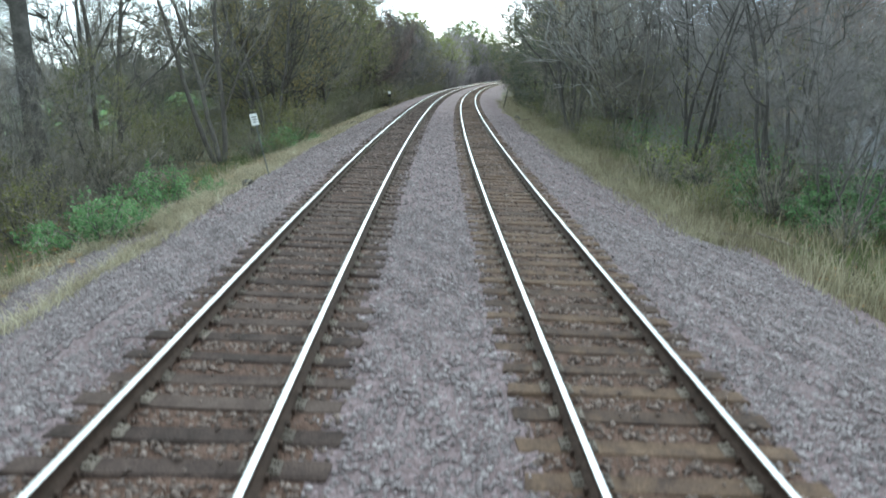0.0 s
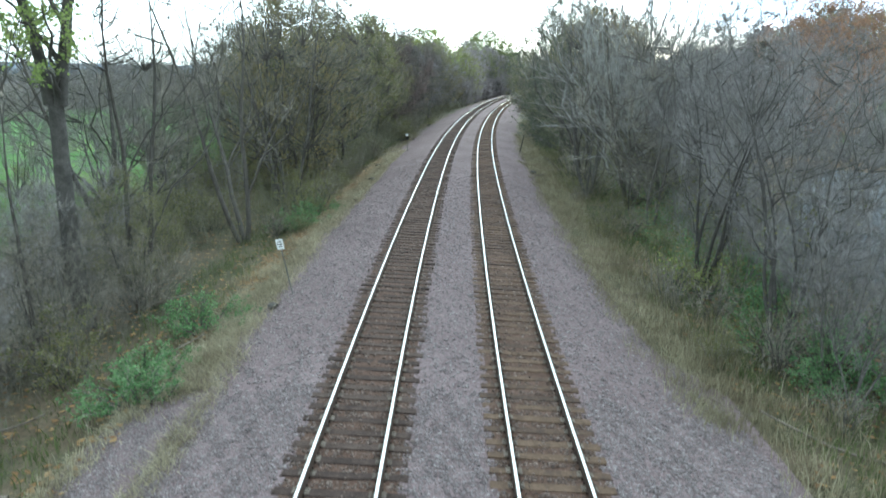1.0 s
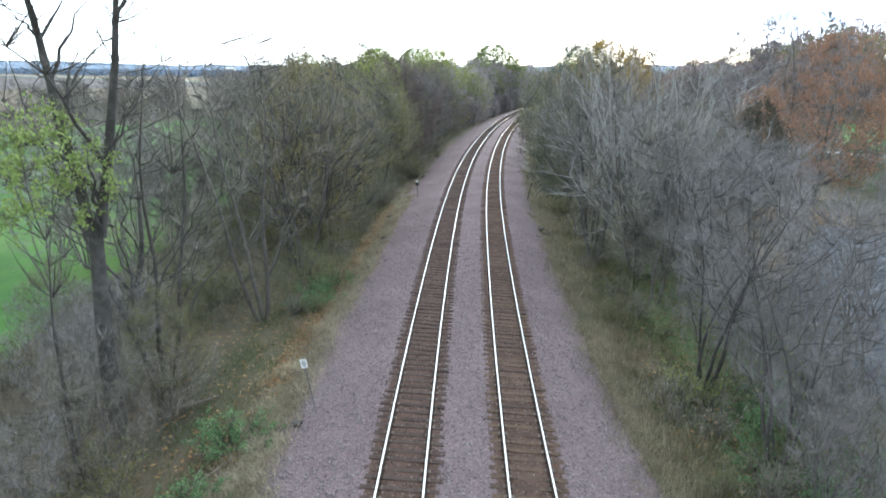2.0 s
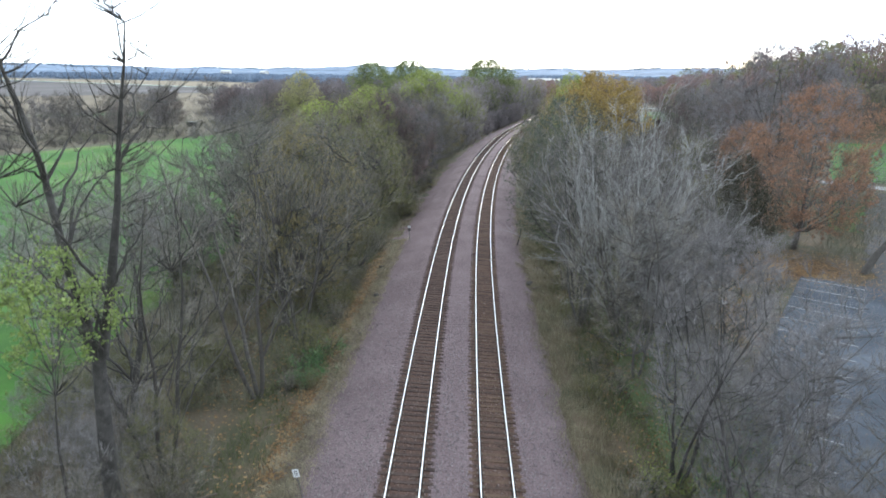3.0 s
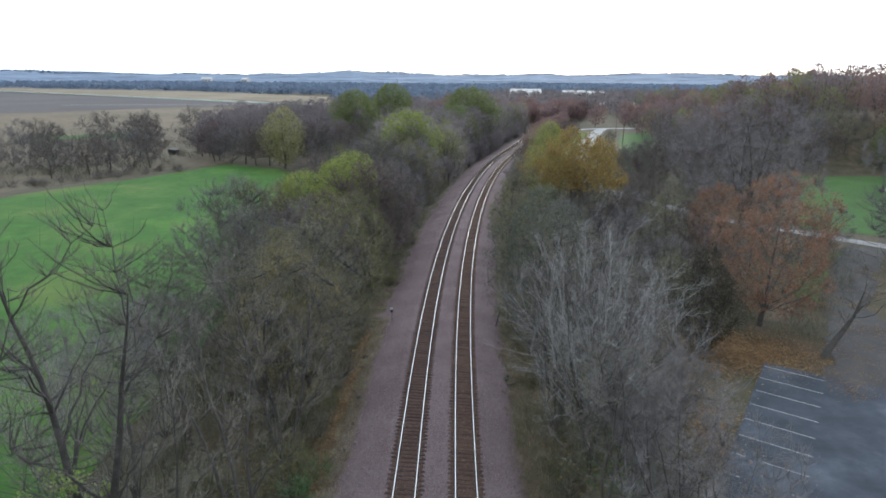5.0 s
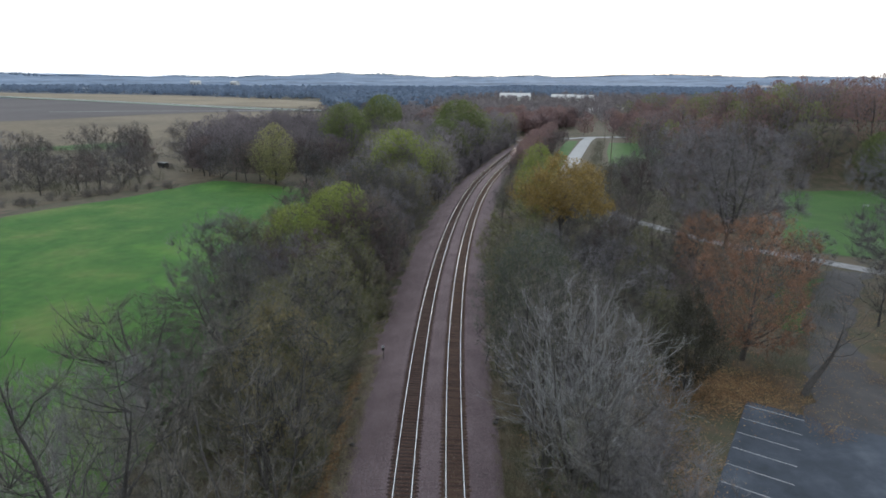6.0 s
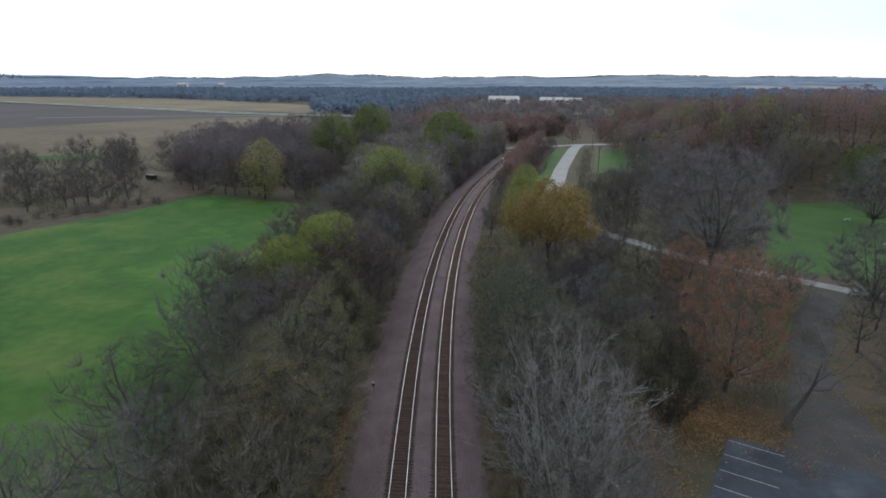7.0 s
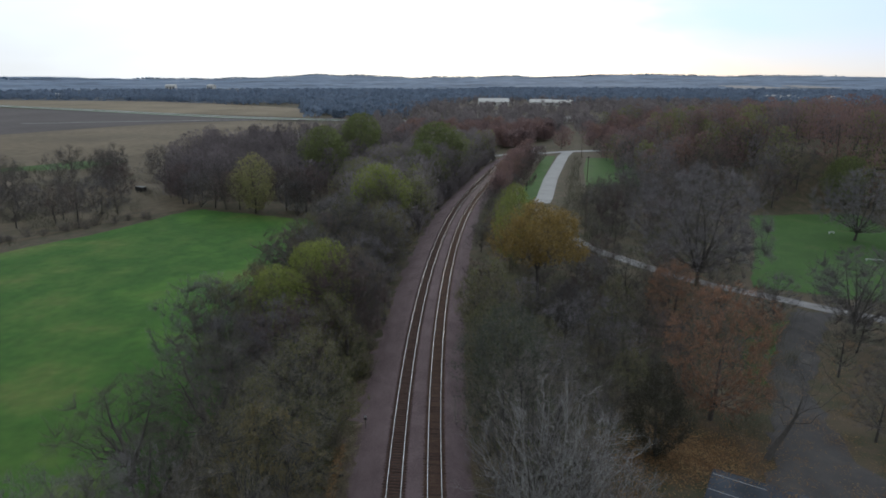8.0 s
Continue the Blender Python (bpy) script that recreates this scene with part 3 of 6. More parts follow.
# ---- trees ----
class Wood:
    """Collects tubes, thin twigs and leaves of one plant."""

    def __init__(self, seed):
        self.r = random.Random(seed)
        self.limb_v, self.limb_f = [], []
        self.twig_v, self.twig_f = [], []
        self.leaf_v, self.leaf_f = [], []
        self.tips = []

    def vec(self):
        r = self.r
        while True:
            v = Vector((r.uniform(-1, 1), r.uniform(-1, 1), r.uniform(-1, 1)))
            if 0.05 < v.length < 1:
                return v.normalized()

    def path(self, p, d, length, n, wiggle, up):
        pts, d = [p.copy()], d.normalized()
        for _ in range(n):
            d = (d + self.vec() * wiggle + Vector((0, 0, up))).normalized()
            p = p + d * (length / n)
            pts.append(p.copy())
        return pts

    def tube(self, pts, r0, r1, sides):
        n, rings = len(pts), []
        for i, p in enumerate(pts):
            d = (pts[min(i + 1, n - 1)] - pts[max(i - 1, 0)]).normalized()
            a = d.orthogonal().normalized()
            b = d.cross(a)
            rad = r0 + (r1 - r0) * i / (n - 1)
            base = len(self.limb_v)
            for k in range(sides):
                w = 2 * math.pi * k / sides
                self.limb_v.append(p + (a * math.cos(w) + b * math.sin(w)) * rad)
            rings.append(base)
        for i in range(n - 1):
            for k in range(sides):
                self.limb_f.append((rings[i] + k, rings[i] + (k + 1) % sides, rings[i + 1] + (k + 1) % sides, rings[i + 1] + k))

    def twig(self, p, q, w):
        d = q - p
        a = d.cross(self.vec())
        if a.length < 1e-6:
            a = d.orthogonal()
        a = a.normalized() * w / 2
        i = len(self.twig_v)
        self.twig_v += [p - a, p + a, q + a * 0.35, q - a * 0.35]
        self.twig_f.append((i, i + 1, i + 2, i + 3))

    def leafy(self, p, size, droop=0.0):
        a, b = self.vec(), self.vec()
        a = (a + Vector((0, 0, -droop))).normalized()
        b = a.cross(b)
        if b.length < 1e-3:
            return
        b = b.normalized() * size * 0.42
        a = a * size
        i = len(self.leaf_v)
        self.leaf_v += [p - a * 0.5, p + b, p + a * 0.5, p - b]
        self.leaf_f.append((i, i + 1, i + 2, i + 3))


PROFILES = {
    "round": lambda h: np.sqrt(np.clip(1 - (2 * h - 0.9)**2 / 1.22, 0.02, 1)),
    "oval": lambda h: np.clip(np.sin(np.pi * (0.1 + 0.85 * h)), 0.1, 1),
    "vase": lambda h: np.clip(0.3 + 1.1 * h - 0.95 * np.clip(h - 0.62, 0, 1) * 1.9, 0.15, 1),
    "cone": lambda h: np.clip(1.05 - h, 0.05, 1)**0.8,
    "umbrella": lambda h: np.clip(1.0 - 0.75 * np.clip(h - 0.45, 0, 1)**1.3 * 2.0, 0.1, 1),
}


def grow(seed, height, width, base, girth, limbs=12, branches=140, twigs=10, twig_len=1.0, twig_w=0.03, stems=1, fork=0.0, split=0.2, fork_turn=0.0,
         profile="round", leaves=0, leaf_size=0.3, droop=0.0, wiggle=0.16, lean=(0, 0), fill=0.55, sweep=0.5, shell=0.0, stray=0.5, rise=0.7):
    """A tree from its root up: trunk or stems, limbs that reach the crown's outline, branches that fill it, twigs, then leaves."""
    g = Wood(seed)
    r, nr_ = g.r, np.random.RandomState(seed)
    shape = PROFILES[profile]

    def outline(n, power):
        """Points of the crown, more of them towards its outside."""
        h = nr_.random_sample(n * 4)
        h = h[nr_.random_sample(n * 4) < shape(h)**1.3 + 0.05][:n]
        rad = shape(h) * width / 2 * nr_.random_sample(len(h))**power
        az = nr_.uniform(0, 6.283, len(h))
        bump = 1 + 0.2 * np.sin(az * 3 + seed + h * 5) + 0.12 * np.sin(az * 7 + h * 9)
        z = base + (height - base) * h
        return np.stack([np.cos(az) * rad * bump + lean[0] * z, np.sin(az) * rad * bump + lean[1] * z, z], -1)

    def curve(p, c, q, n):
        pts = []
        size = (q - p).length
        for k in range(n + 1):
            t = k / n
            v = p * (1 - t)**2 + c * (2 * t * (1 - t)) + q * t * t
            pts.append(v + (g.vec() * wiggle * size * 0.16 if 0 < k < n else Vector()))
        return pts

    spine = []
    start = Vector((0, 0, -0.3))
    if fork:
        low = g.path(start, Vector((lean[0], lean[1], 1)), fork + 0.3, 5, 0.06, 0.05)
        g.tube(low, girth * 1.25, girth * 0.85, 8)
        start = low[-1]
    for st in range(stems):
        az = fork_turn + 2 * math.pi * (st + (r.uniform(-0.2, 0.2) if not fork else 0)) / stems
        out = split if stems > 1 else 0
        tall = height * (r.uniform(0.8, 0.97) if stems > 1 else (0.93 if profile == "cone" else 0.7)) - max(start.z, 0)
        root = start + (Vector((math.cos(az), math.sin(az), 0)) * girth * 0.6 if stems > 1 else Vector())
        trunk = g.path(root, Vector((math.cos(az) * out + lean[0], math.sin(az) * out + lean[1], 1)), tall, 10, wiggle * 0.4, 0.05)
        g.tube(trunk, girth * (1.2 if stems == 1 and not fork else 0.72), girth * 0.08, 7)
        spine += [(p, k / 10) for k, p in enumerate(trunk)]
    pts_all = []
    ends = outline(limbs, 0.18)
    for e in ends:
        q = Vector(e)
        pick = [(abs((q.z - p.z) - (q - p).length * rise) + r.uniform(0, 0.6) + 0.25 * math.hypot(q.x - p.x, q.y - p.y), k) for k, (p, f) in enumerate(spine) if p.z < q.z + 0.2 and p.z > min(base * 0.7, height * 0.3) * (0.4 if stems > 1 else 1)]
        if not pick:
            continue
        p, f = spine[min(pick)[1]]
        d = q - p
        ctl = p + Vector((d.x * sweep, d.y * sweep, d.z * (0.8 - sweep))) if droop < 0.3 else p + Vector((d.x * 0.4, d.y * 0.4, d.z * 0.9 + 1.0))
        limb = curve(p, ctl, q, 6)
        r1 = girth * 0.33 * (1.1 - 0.85 * f)
        g.tube(limb, max(r1, 0.025), 0.01, 5)
        pts_all += limb[1:]
    pts_all += [p for p, f in spine if f > 0.45]
    arr = np.array([tuple(p) for p in pts_all])
    tw_p, tw_d = [], []
    for e in outline(branches, fill * 0.5):
        away = np.hypot(np.hypot(arr[:, 0] - e[0], arr[:, 1] - e[1]), arr[:, 2] - e[2]) + np.clip(arr[:, 2] - e[2] + 0.45 * np.hypot(arr[:, 0] - e[0], arr[:, 1] - e[1]), 0, 9) * 1.3
        p, q = pts_all[int(np.argmin(away))], Vector(e)
        d = q - p
        if d.length > width * 0.45 or d.length < 0.05:
            continue
        br = curve(p, p + Vector((d.x * 0.6, d.y * 0.6, d.z * 0.35)), q, 3)
        g.tube(br, 0.009 + 0.0065 * d.length, max(0.008, twig_w * 0.3), 3)
        for k in range(twigs):
            t = r.uniform(0.08, 1.0) * 3
            i = min(int(t), 2)
            tw_p.append(tuple(br[i].lerp(br[i + 1], t - i)))
            tw_d.append(tuple((br[3] - br[0]).normalized()))
    P, D = np.array(tw_p), np.array(tw_d)
    n = len(P)
    centre = np.array([lean[0] * height * 0.6, lean[1] * height * 0.6, base + (height - base) * 0.3])
    outward = P - centre
    outward /= np.linalg.norm(outward, axis=1)[:, None] + 1e-6
    d = D * 0.6 + outward * 0.5 + nr_.normal(0, stray, (n, 3)) + np.array([0, 0, 0.35 - droop * 1.6])
    d /= np.linalg.norm(d, axis=1)[:, None]
    length = twig_len * nr_.uniform(0.3, 1.15, n)
    Q = P + d * length[:, None]
    # side twigs
    P2 = P + d * (length * nr_.uniform(0.2, 0.8, n))[:, None]
    d2 = d + nr_.normal(0, 0.6, (n, 3)) + np.array([0, 0, -droop * 0.8])
    d2 /= np.linalg.norm(d2, axis=1)[:, None]
    Q2 = P2 + d2 * (length * nr_.uniform(0.4, 0.8, n))[:, None]
    A, B = np.concatenate([P, P2]), np.concatenate([Q, Q2])
    W = np.concatenate([np.full(n, twig_w), np.full(n, twig_w * 0.7)])
    side = np.cross(B - A, nr_.normal(0, 1, A.shape))
    side /= np.linalg.norm(side, axis=1)[:, None] + 1e-9
    side *= W[:, None] / 2
    g.twig_v = np.stack([A - side, A + side, B + side * 0.3, B - side * 0.3], 1).reshape(-1, 3)
    g.twig_f = np.arange(len(A) * 4).reshape(-1, 4)
    if leaves:
        k = nr_.randint(0, len(A), leaves)
        c = A[k] + (B[k] - A[k]) * nr_.uniform(0, 1.25, (leaves, 1)) + nr_.normal(0, leaf_size * 0.5, (leaves, 3))
        if shell:
            more = outline(int(leaves * shell), 0.22)
            c[:len(more)] = more + nr_.normal(0, leaf_size * 0.6, more.shape)
        la = nr_.normal(0, 1, (leaves, 3)) + np.array([0, 0, -droop * 2])
        la /= np.linalg.norm(la, axis=1)[:, None]
        lb = np.cross(la, nr_.normal(0, 1, (leaves, 3)))
        lb /= np.linalg.norm(lb, axis=1)[:, None] + 1e-9
        sz = (leaf_size * nr_.uniform(0.6, 1.4, leaves))[:, None]
        g.leaf_v = np.stack([c - la * sz * 0.5, c + lb * sz * 0.4, c + la * sz * 0.5, c - lb * sz * 0.4], 1).reshape(-1, 3)
        g.leaf_f = np.arange(leaves * 4).reshape(-1, 4)
    return g


def shrub(seed, height, width, stems, n2, n3, twig_w, leaves, leaf_size):
    """A many-stemmed bush."""
    g = Wood(seed)
    r = g.r
    for _ in range(stems):
        az, out = r.uniform(0, 6.283), r.uniform(0.1, 1)
        root = Vector((math.cos(az), math.sin(az), 0)) * out * width * 0.22 - Vector((0, 0, 0.1))
        d = Vector((math.cos(az) * out * width / height, math.sin(az) * out * width / height, 1.2))
        st = g.path(root, d, height * r.uniform(0.6, 1.05), 5, 0.22, 0.03)
        g.tube(st, 0.035, 0.01, 4)
        for j in range(n2):
            f = 0.2 + 0.78 * (j + r.random()) / n2
            k = min(int(f * 5), 4)
            p = st[k].lerp(st[k + 1], f * 5 - k)
            q = p + ((st[k + 1] - st[k]).normalized() + g.vec() * 1.1).normalized() * height * r.uniform(0.12, 0.32)
            g.twig(p, q, twig_w * 1.4)
            g.tips.append((p, q))
            for _ in range(n3):
                p3 = p.lerp(q, r.uniform(0.2, 1))
                q3 = p3 + ((q - p).normalized() + g.vec()).normalized() * height * r.uniform(0.06, 0.18)
                g.twig(p3, q3, twig_w)
                g.tips.append((p3, q3))
    for _ in range(leaves):
        p, q = g.tips[r.randrange(len(g.tips))]
        g.leafy(p.lerp(q, r.uniform(0, 1.2)) + g.vec() * leaf_size, leaf_size * r.uniform(0.6, 1.4))
    return g


def broom(seed, height, width, mains=24, girth=0.115, twig_w=0.017):
    """A tree of many limbs that rise from a low fork, bend upwards and divide into ever finer upswept twigs."""
    g = Wood(seed)
    r = g.r

    def bow(p, q, n, wobble):
        d = q - p
        c = p + Vector((d.x * 0.62, d.y * 0.62, d.z * 0.36))
        return [p * (1 - t)**2 + c * (2 * t * (1 - t)) + q * t * t + (g.vec() * wobble if 0 < t < 1 else Vector()) for t in (k / n for k in range(n + 1))]

    g.tube([Vector((0, 0, -0.3)), Vector((0.1, 0, 1.0)), Vector((0, 0.1, 2.0))], girth * 2.2, girth * 1.6, 8)
    for i in range(mains):
        az = i * 2.39996 + r.uniform(-0.25, 0.25)
        out = math.sqrt((i + 0.6) / mains) * r.uniform(0.86, 1.04)
        end = Vector((math.cos(az) * out * width / 2, math.sin(az) * out * width / 2, height * math.sqrt(max(0.12, 1 - 0.72 * out * out)) * r.uniform(0.9, 1.04)))
        limb = bow(Vector((0, 0, r.uniform(0.6, 2.6))), end, 8, 0.5)
        g.tube(limb, girth * r.uniform(0.7, 1.0), 0.014, 6)
        for j in range(15):
            f = 0.25 + 0.74 * (j + r.random()) / 15
            k = min(int(f * 8), 7)
            p = limb[k].lerp(limb[k + 1], f * 8 - k)
            tan = (limb[k + 1] - limb[k]).normalized()
            d = (tan + g.vec() * 0.95 + Vector((0, 0, 0.2))).normalized()
            br = bow(p, p + d * height * r.uniform(0.1, 0.24) * (1.25 - 0.6 * f), 4, 0.16)
            g.tube(br, 0.034 * (1.3 - f * 0.7), 0.01, 4)
            for _ in range(8):
                t = r.uniform(0.2, 1.0) * 4
                m = min(int(t), 3)
                a = br[m].lerp(br[m + 1], t - m)
                d2 = (d + g.vec() * 0.6 + Vector((0, 0, 0.2))).normalized()
                b = a + d2 * r.uniform(0.45, 1.1)
                g.twig(a, b, twig_w)
                for _ in range(2):
                    c = a.lerp(b, r.uniform(0.2, 0.9))
                    g.twig(c, c + (d2 + g.vec() * 0.5).normalized() * r.uniform(0.3, 0.8), twig_w * 0.7)
    return g


# kind: (name, label, category, limb material, twig material, leaf material, builder)
KINDS = {}
KINDS["tall_bare"] = ("tree", "tall bare dark tree that forks into two leaders", "tree", BARK_MID, TWIG_DARK, None,
                  lambda: grow(3, 20.0, 6.8, 7.8, 0.25, 24, 300, 9, 0.62, 0.011, stray=0.3, rise=0.78, wiggle=0.2, stems=2, fork=6.9, split=0.16, fork_turn=2.95, profile="vase", sweep=0.34))
KINDS["bare_dark"] = ("tree", "bare dark-barked tree with fine brown twigs", "tree", BARK_MID, TWIG_MOSS, None,
                  lambda: grow(11, 14, 9, 3.2, 0.2, 24, 240, 11, 0.8, 0.011, wiggle=0.26, sweep=0.42, stray=0.45, rise=0.8))
KINDS["bare_fork"] = ("tree", "bare dark tree with several leaning trunks", "tree", BARK_DARK, TWIG_DARK, None,
                  lambda: grow(17, 12, 9, 3.2, 0.15, 16, 130, 12, 0.8, 0.011, stems=3, split=0.3, profile="vase", wiggle=0.28, sweep=0.4, stray=0.45, rise=0.82))
KINDS["bare_grey"] = ("tree", "wide bare tree with pale grey upswept branches", "tree", BARK_PALE, TWIG_PALE, None,
                  lambda: broom(23, 18.0, 16.0))
KINDS["thin_grey"] = ("tree", "slender bare grey tree with dense fine twigs", "tree", BARK_GREY, TWIG_GREY, None,
                  lambda: grow(29, 9.5, 6.5, 2.6, 0.09, 24, 250, 11, 0.72, 0.010, stray=0.42, wiggle=0.28, rise=0.82, stems=4, split=0.25, profile="vase"))
KINDS["stem_clump"] = ("tree", "clump of bare dark stems under a grey haze of twigs", "tree", BARK_MID, TWIG_GREY, None,
                   lambda: grow(139, 11.5, 8, 3.6, 0.14, 24, 250, 11, 0.75, 0.010, stray=0.45, wiggle=0.34, rise=0.8, stems=5, split=0.3, profile="vase"))
KINDS["thin_brown"] = ("tree", "slender bare brown tree with a haze of twigs", "tree", BARK_DARK, TWIG_BROWN, None,
                   lambda: grow(31, 9.5, 7, 2.3, 0.11, 22, 220, 12, 0.75, 0.010, stray=0.45, wiggle=0.35, stems=2, split=0.18, profile="round"))
KINDS["thin_olive"] = ("tree", "slender tree thinly clad in olive leaves", "tree", BARK_DARK, TWIG_BROWN, LEAF_OLIVE,
                   lambda: grow(37, 11, 7, 2.2, 0.13, 20, 210, 14, 0.8, 0.011, stems=2, split=0.15, profile="oval", leaves=10500, leaf_size=0.08, stray=0.45, wiggle=0.35))
KINDS["far_bare"] = ("tree", "bare brown tree in the woods", "tree", BARK_DARK, TWIG_FAR, None,
                 lambda: grow(41, 13, 10.5, 2.2, 0.2, 24, 400, 13, 0.8, 0.023, stray=0.48, sweep=0.38))
KINDS["far_plum"] = ("tree", "bare tree with a reddish haze of twigs", "tree", BARK_DARK, TWIG_PLUM, None,
                 lambda: grow(43, 13, 10.5, 2.4, 0.2, 24, 400, 13, 0.8, 0.024, stray=0.48, sweep=0.38))
KINDS["far_grey"] = ("tree", "bare grey tree in the woods", "tree", BARK_MID, TWIG_SLATE, None,
                 lambda: grow(47, 12, 10.5, 1.8, 0.17, 24, 400, 13, 0.8, 0.023, stems=2, split=0.2, profile="round", stray=0.48, sweep=0.38))
KINDS["field_edge"] = ("tree", "broad bare tree with grey-green twigs at the field edge", "tree", BARK_DARK, TWIG_MOSS, None,
                   lambda: grow(127, 15.5, 16.5, 3.4, 0.42, 38, 640, 22, 0.8, 0.0125, stray=0.5, stems=3, fork=3.2, split=0.5, wiggle=0.34, sweep=0.38))
KINDS["tan_olive"] = ("tree", "rounded tree with thin tan and olive leaves", "tree", BARK_DARK, TWIG_MOSS, LEAF_TAN,
                  lambda: grow(131, 10, 8, 1.0, 0.15, 20, 240, 14, 0.8, 0.013, stems=3, split=0.25, profile="oval", leaves=15000, leaf_size=0.095, stray=0.45))
KINDS["spreading"] = ("tree", "large bare tree with a broad crown of crooked limbs", "tree", BARK_DARK, TWIG_SLATE, None,
                  lambda: grow(53, 22, 23, 4.0, 0.36, 50, 1150, 28, 0.95, 0.022, stray=0.5, stems=4, fork=2.6, split=0.42, wiggle=0.26, sweep=0.38))
KINDS["leaning"] = ("tree", "bare leaning dark tree beside the parking lot", "tree", BARK_DARK, TWIG_BROWN, None,
                lambda: grow(59, 13, 9, 4.5, 0.36, 13, 60, 4, 0.9, 0.028, wiggle=0.3, lean=(0.45, 0.15), profile="vase"))
KINDS["green"] = ("tree", "full green-leaved tree in the woods", "tree", BARK_DARK, TWIG_BROWN, LEAF_GREEN,
              lambda: grow(61, 15, 12, 2.0, 0.24, 14, 130, 7, 1.1, 0.05, leaves=19000, leaf_size=0.27, shell=0.75))
KINDS["lime"] = ("tree", "bright yellow-green leafy tree", "tree", BARK_DARK, TWIG_BROWN, LEAF_LIME,
             lambda: grow(67, 15, 11.5, 2.4, 0.22, 14, 130, 7, 1.1, 0.04, leaves=17000, leaf_size=0.22, shell=0.55))
KINDS["young_lime"] = ("tree", "slim tree with a tuft of yellow-green leaves on top", "tree", BARK_DARK, TWIG_BROWN, LEAF_FRESH,
                   lambda: grow(113, 13.8, 4.9, 10.0, 0.1, 9, 80, 8, 0.6, 0.016, leaves=3800, leaf_size=0.13))
KINDS["pale"] = ("tree", "pale yellow-green leafy tree at the field edge", "tree", BARK_DARK, TWIG_BROWN, LEAF_PALE,
             lambda: grow(71, 15, 10.5, 1.2, 0.2, 12, 120, 7, 1.0, 0.05, profile="oval", leaves=10000, leaf_size=0.27, shell=0.5))
KINDS["willow"] = ("tree", "golden leaved willow tree with drooping branches", "tree", BARK_DARK, TWIG_BROWN, LEAF_GOLD,
               lambda: grow(73, 15.0, 14.6, 7.6, 0.32, 26, 320, 9, 1.2, 0.03, profile="umbrella", leaves=36000, leaf_size=0.18, droop=0.4, shell=0.2, fill=0.8))
KINDS["oak"] = ("tree", "rust-brown leaved oak on the park grass", "tree", BARK_DARK, TWIG_BROWN, LEAF_RUST,
            lambda: grow(79, 17, 14, 2.2, 0.32, 30, 300, 12, 0.9, 0.018, wiggle=0.24, leaves=36000, leaf_size=0.125, shell=0.22))
KINDS["dull_green"] = ("tree", "rounded tree with dull grey-green leaves", "tree", BARK_DARK, TWIG_GREY, LEAF_DULL,
                   lambda: grow(109, 17.5, 10.5, 1.5, 0.2, 22, 260, 12, 0.9, 0.02, stems=3, split=0.12, leaves=30000, leaf_size=0.13, shell=0.55))
KINDS["evergreen"] = ("tree", "dense dark evergreen tree beside the parking lot", "tree", BARK_DARK, TWIG_BROWN, LEAF_DARK,
                  lambda: grow(83, 10.5, 8, 0.3, 0.15, 16, 170, 10, 0.8, 0.02, stems=3, split=0.2, profile="oval", leaves=34000, leaf_size=0.105, shell=0.5))
KINDS["grey_shrub"] = ("shrub", "tangled bare grey-brown shrub", "shrub", BARK_DARK, TWIG_BROWN, None,
                   lambda: shrub(89, 3.2, 3.6, 18, 9, 5, 0.018, 0, 0.1))
KINDS["olive_shrub"] = ("shrub", "thin shrub with olive leaves", "shrub", BARK_DARK, TWIG_BROWN, LEAF_OLIVE,
                    lambda: shrub(97, 3.4, 3.2, 16, 9, 4, 0.014, 2600, 0.085))
KINDS["green_shrub"] = ("shrub", "bright green leafy undergrowth bush", "shrub", BARK_DARK, TWIG_BROWN, LEAF_SHRUB,
                    lambda: shrub(101, 1.4, 2.8, 20, 7, 4, 0.012, 2800, 0.075))
KINDS["yellow_shrub"] = ("shrub", "small bush with yellowing leaves", "shrub", BARK_DARK, TWIG_BROWN, LEAF_LIME,
                     lambda: shrub(103, 2.2, 2.2, 11, 6, 3, 0.016, 380, 0.12))
KINDS["far_shrub"] = ("shrub", "bare brown thicket in the distance", "shrub", BARK_DARK, TWIG_FAR, None,
                  lambda: shrub(107, 4.2, 5.0, 22, 9, 5, 0.028, 0, 0.1))
FIRST = {}
rng = random.Random(5)


def plant(kind, x, y, size=1.0, turn=None, group="", sink=0.0, wide=1.0):
    name, label, category, m_limb, m_twig, m_leaf, build = KINDS[kind]
    turn = rng.uniform(0, 360) if turn is None else turn
    at = pose(x, y, float(ground_z(x, y)) - sink, rng.uniform(-2.5, 2.5), rng.uniform(-2.5, 2.5), turn) @ Matrix.Diagonal((size * wide, size * wide, size, 1))
    if kind in FIRST:
        ob = copy_thing(FIRST[kind], at)
        ob.matrix_basis = at
        return ob
    g = build()
    base = tagged(new(name), label, category, group)
    base.matrix_basis = at
    child("trunk", mesh_from("trunk", g.limb_v, np.array(g.limb_f), m_limb, True), base)
    if len(g.twig_f):
        child("brushwood", mesh_from("brushwood", g.twig_v, np.array(g.twig_f), m_twig), base, kind="stuff")
    if m_leaf and len(g.leaf_f):
        child("foliage", mesh_from("foliage", g.leaf_v, np.array(g.leaf_f), m_leaf), base, kind="stuff")
    FIRST[kind] = base
    return base


LINESIDE, PARK, WOODS = "trees along the railway", "trees of the park", "trees of the far woods"
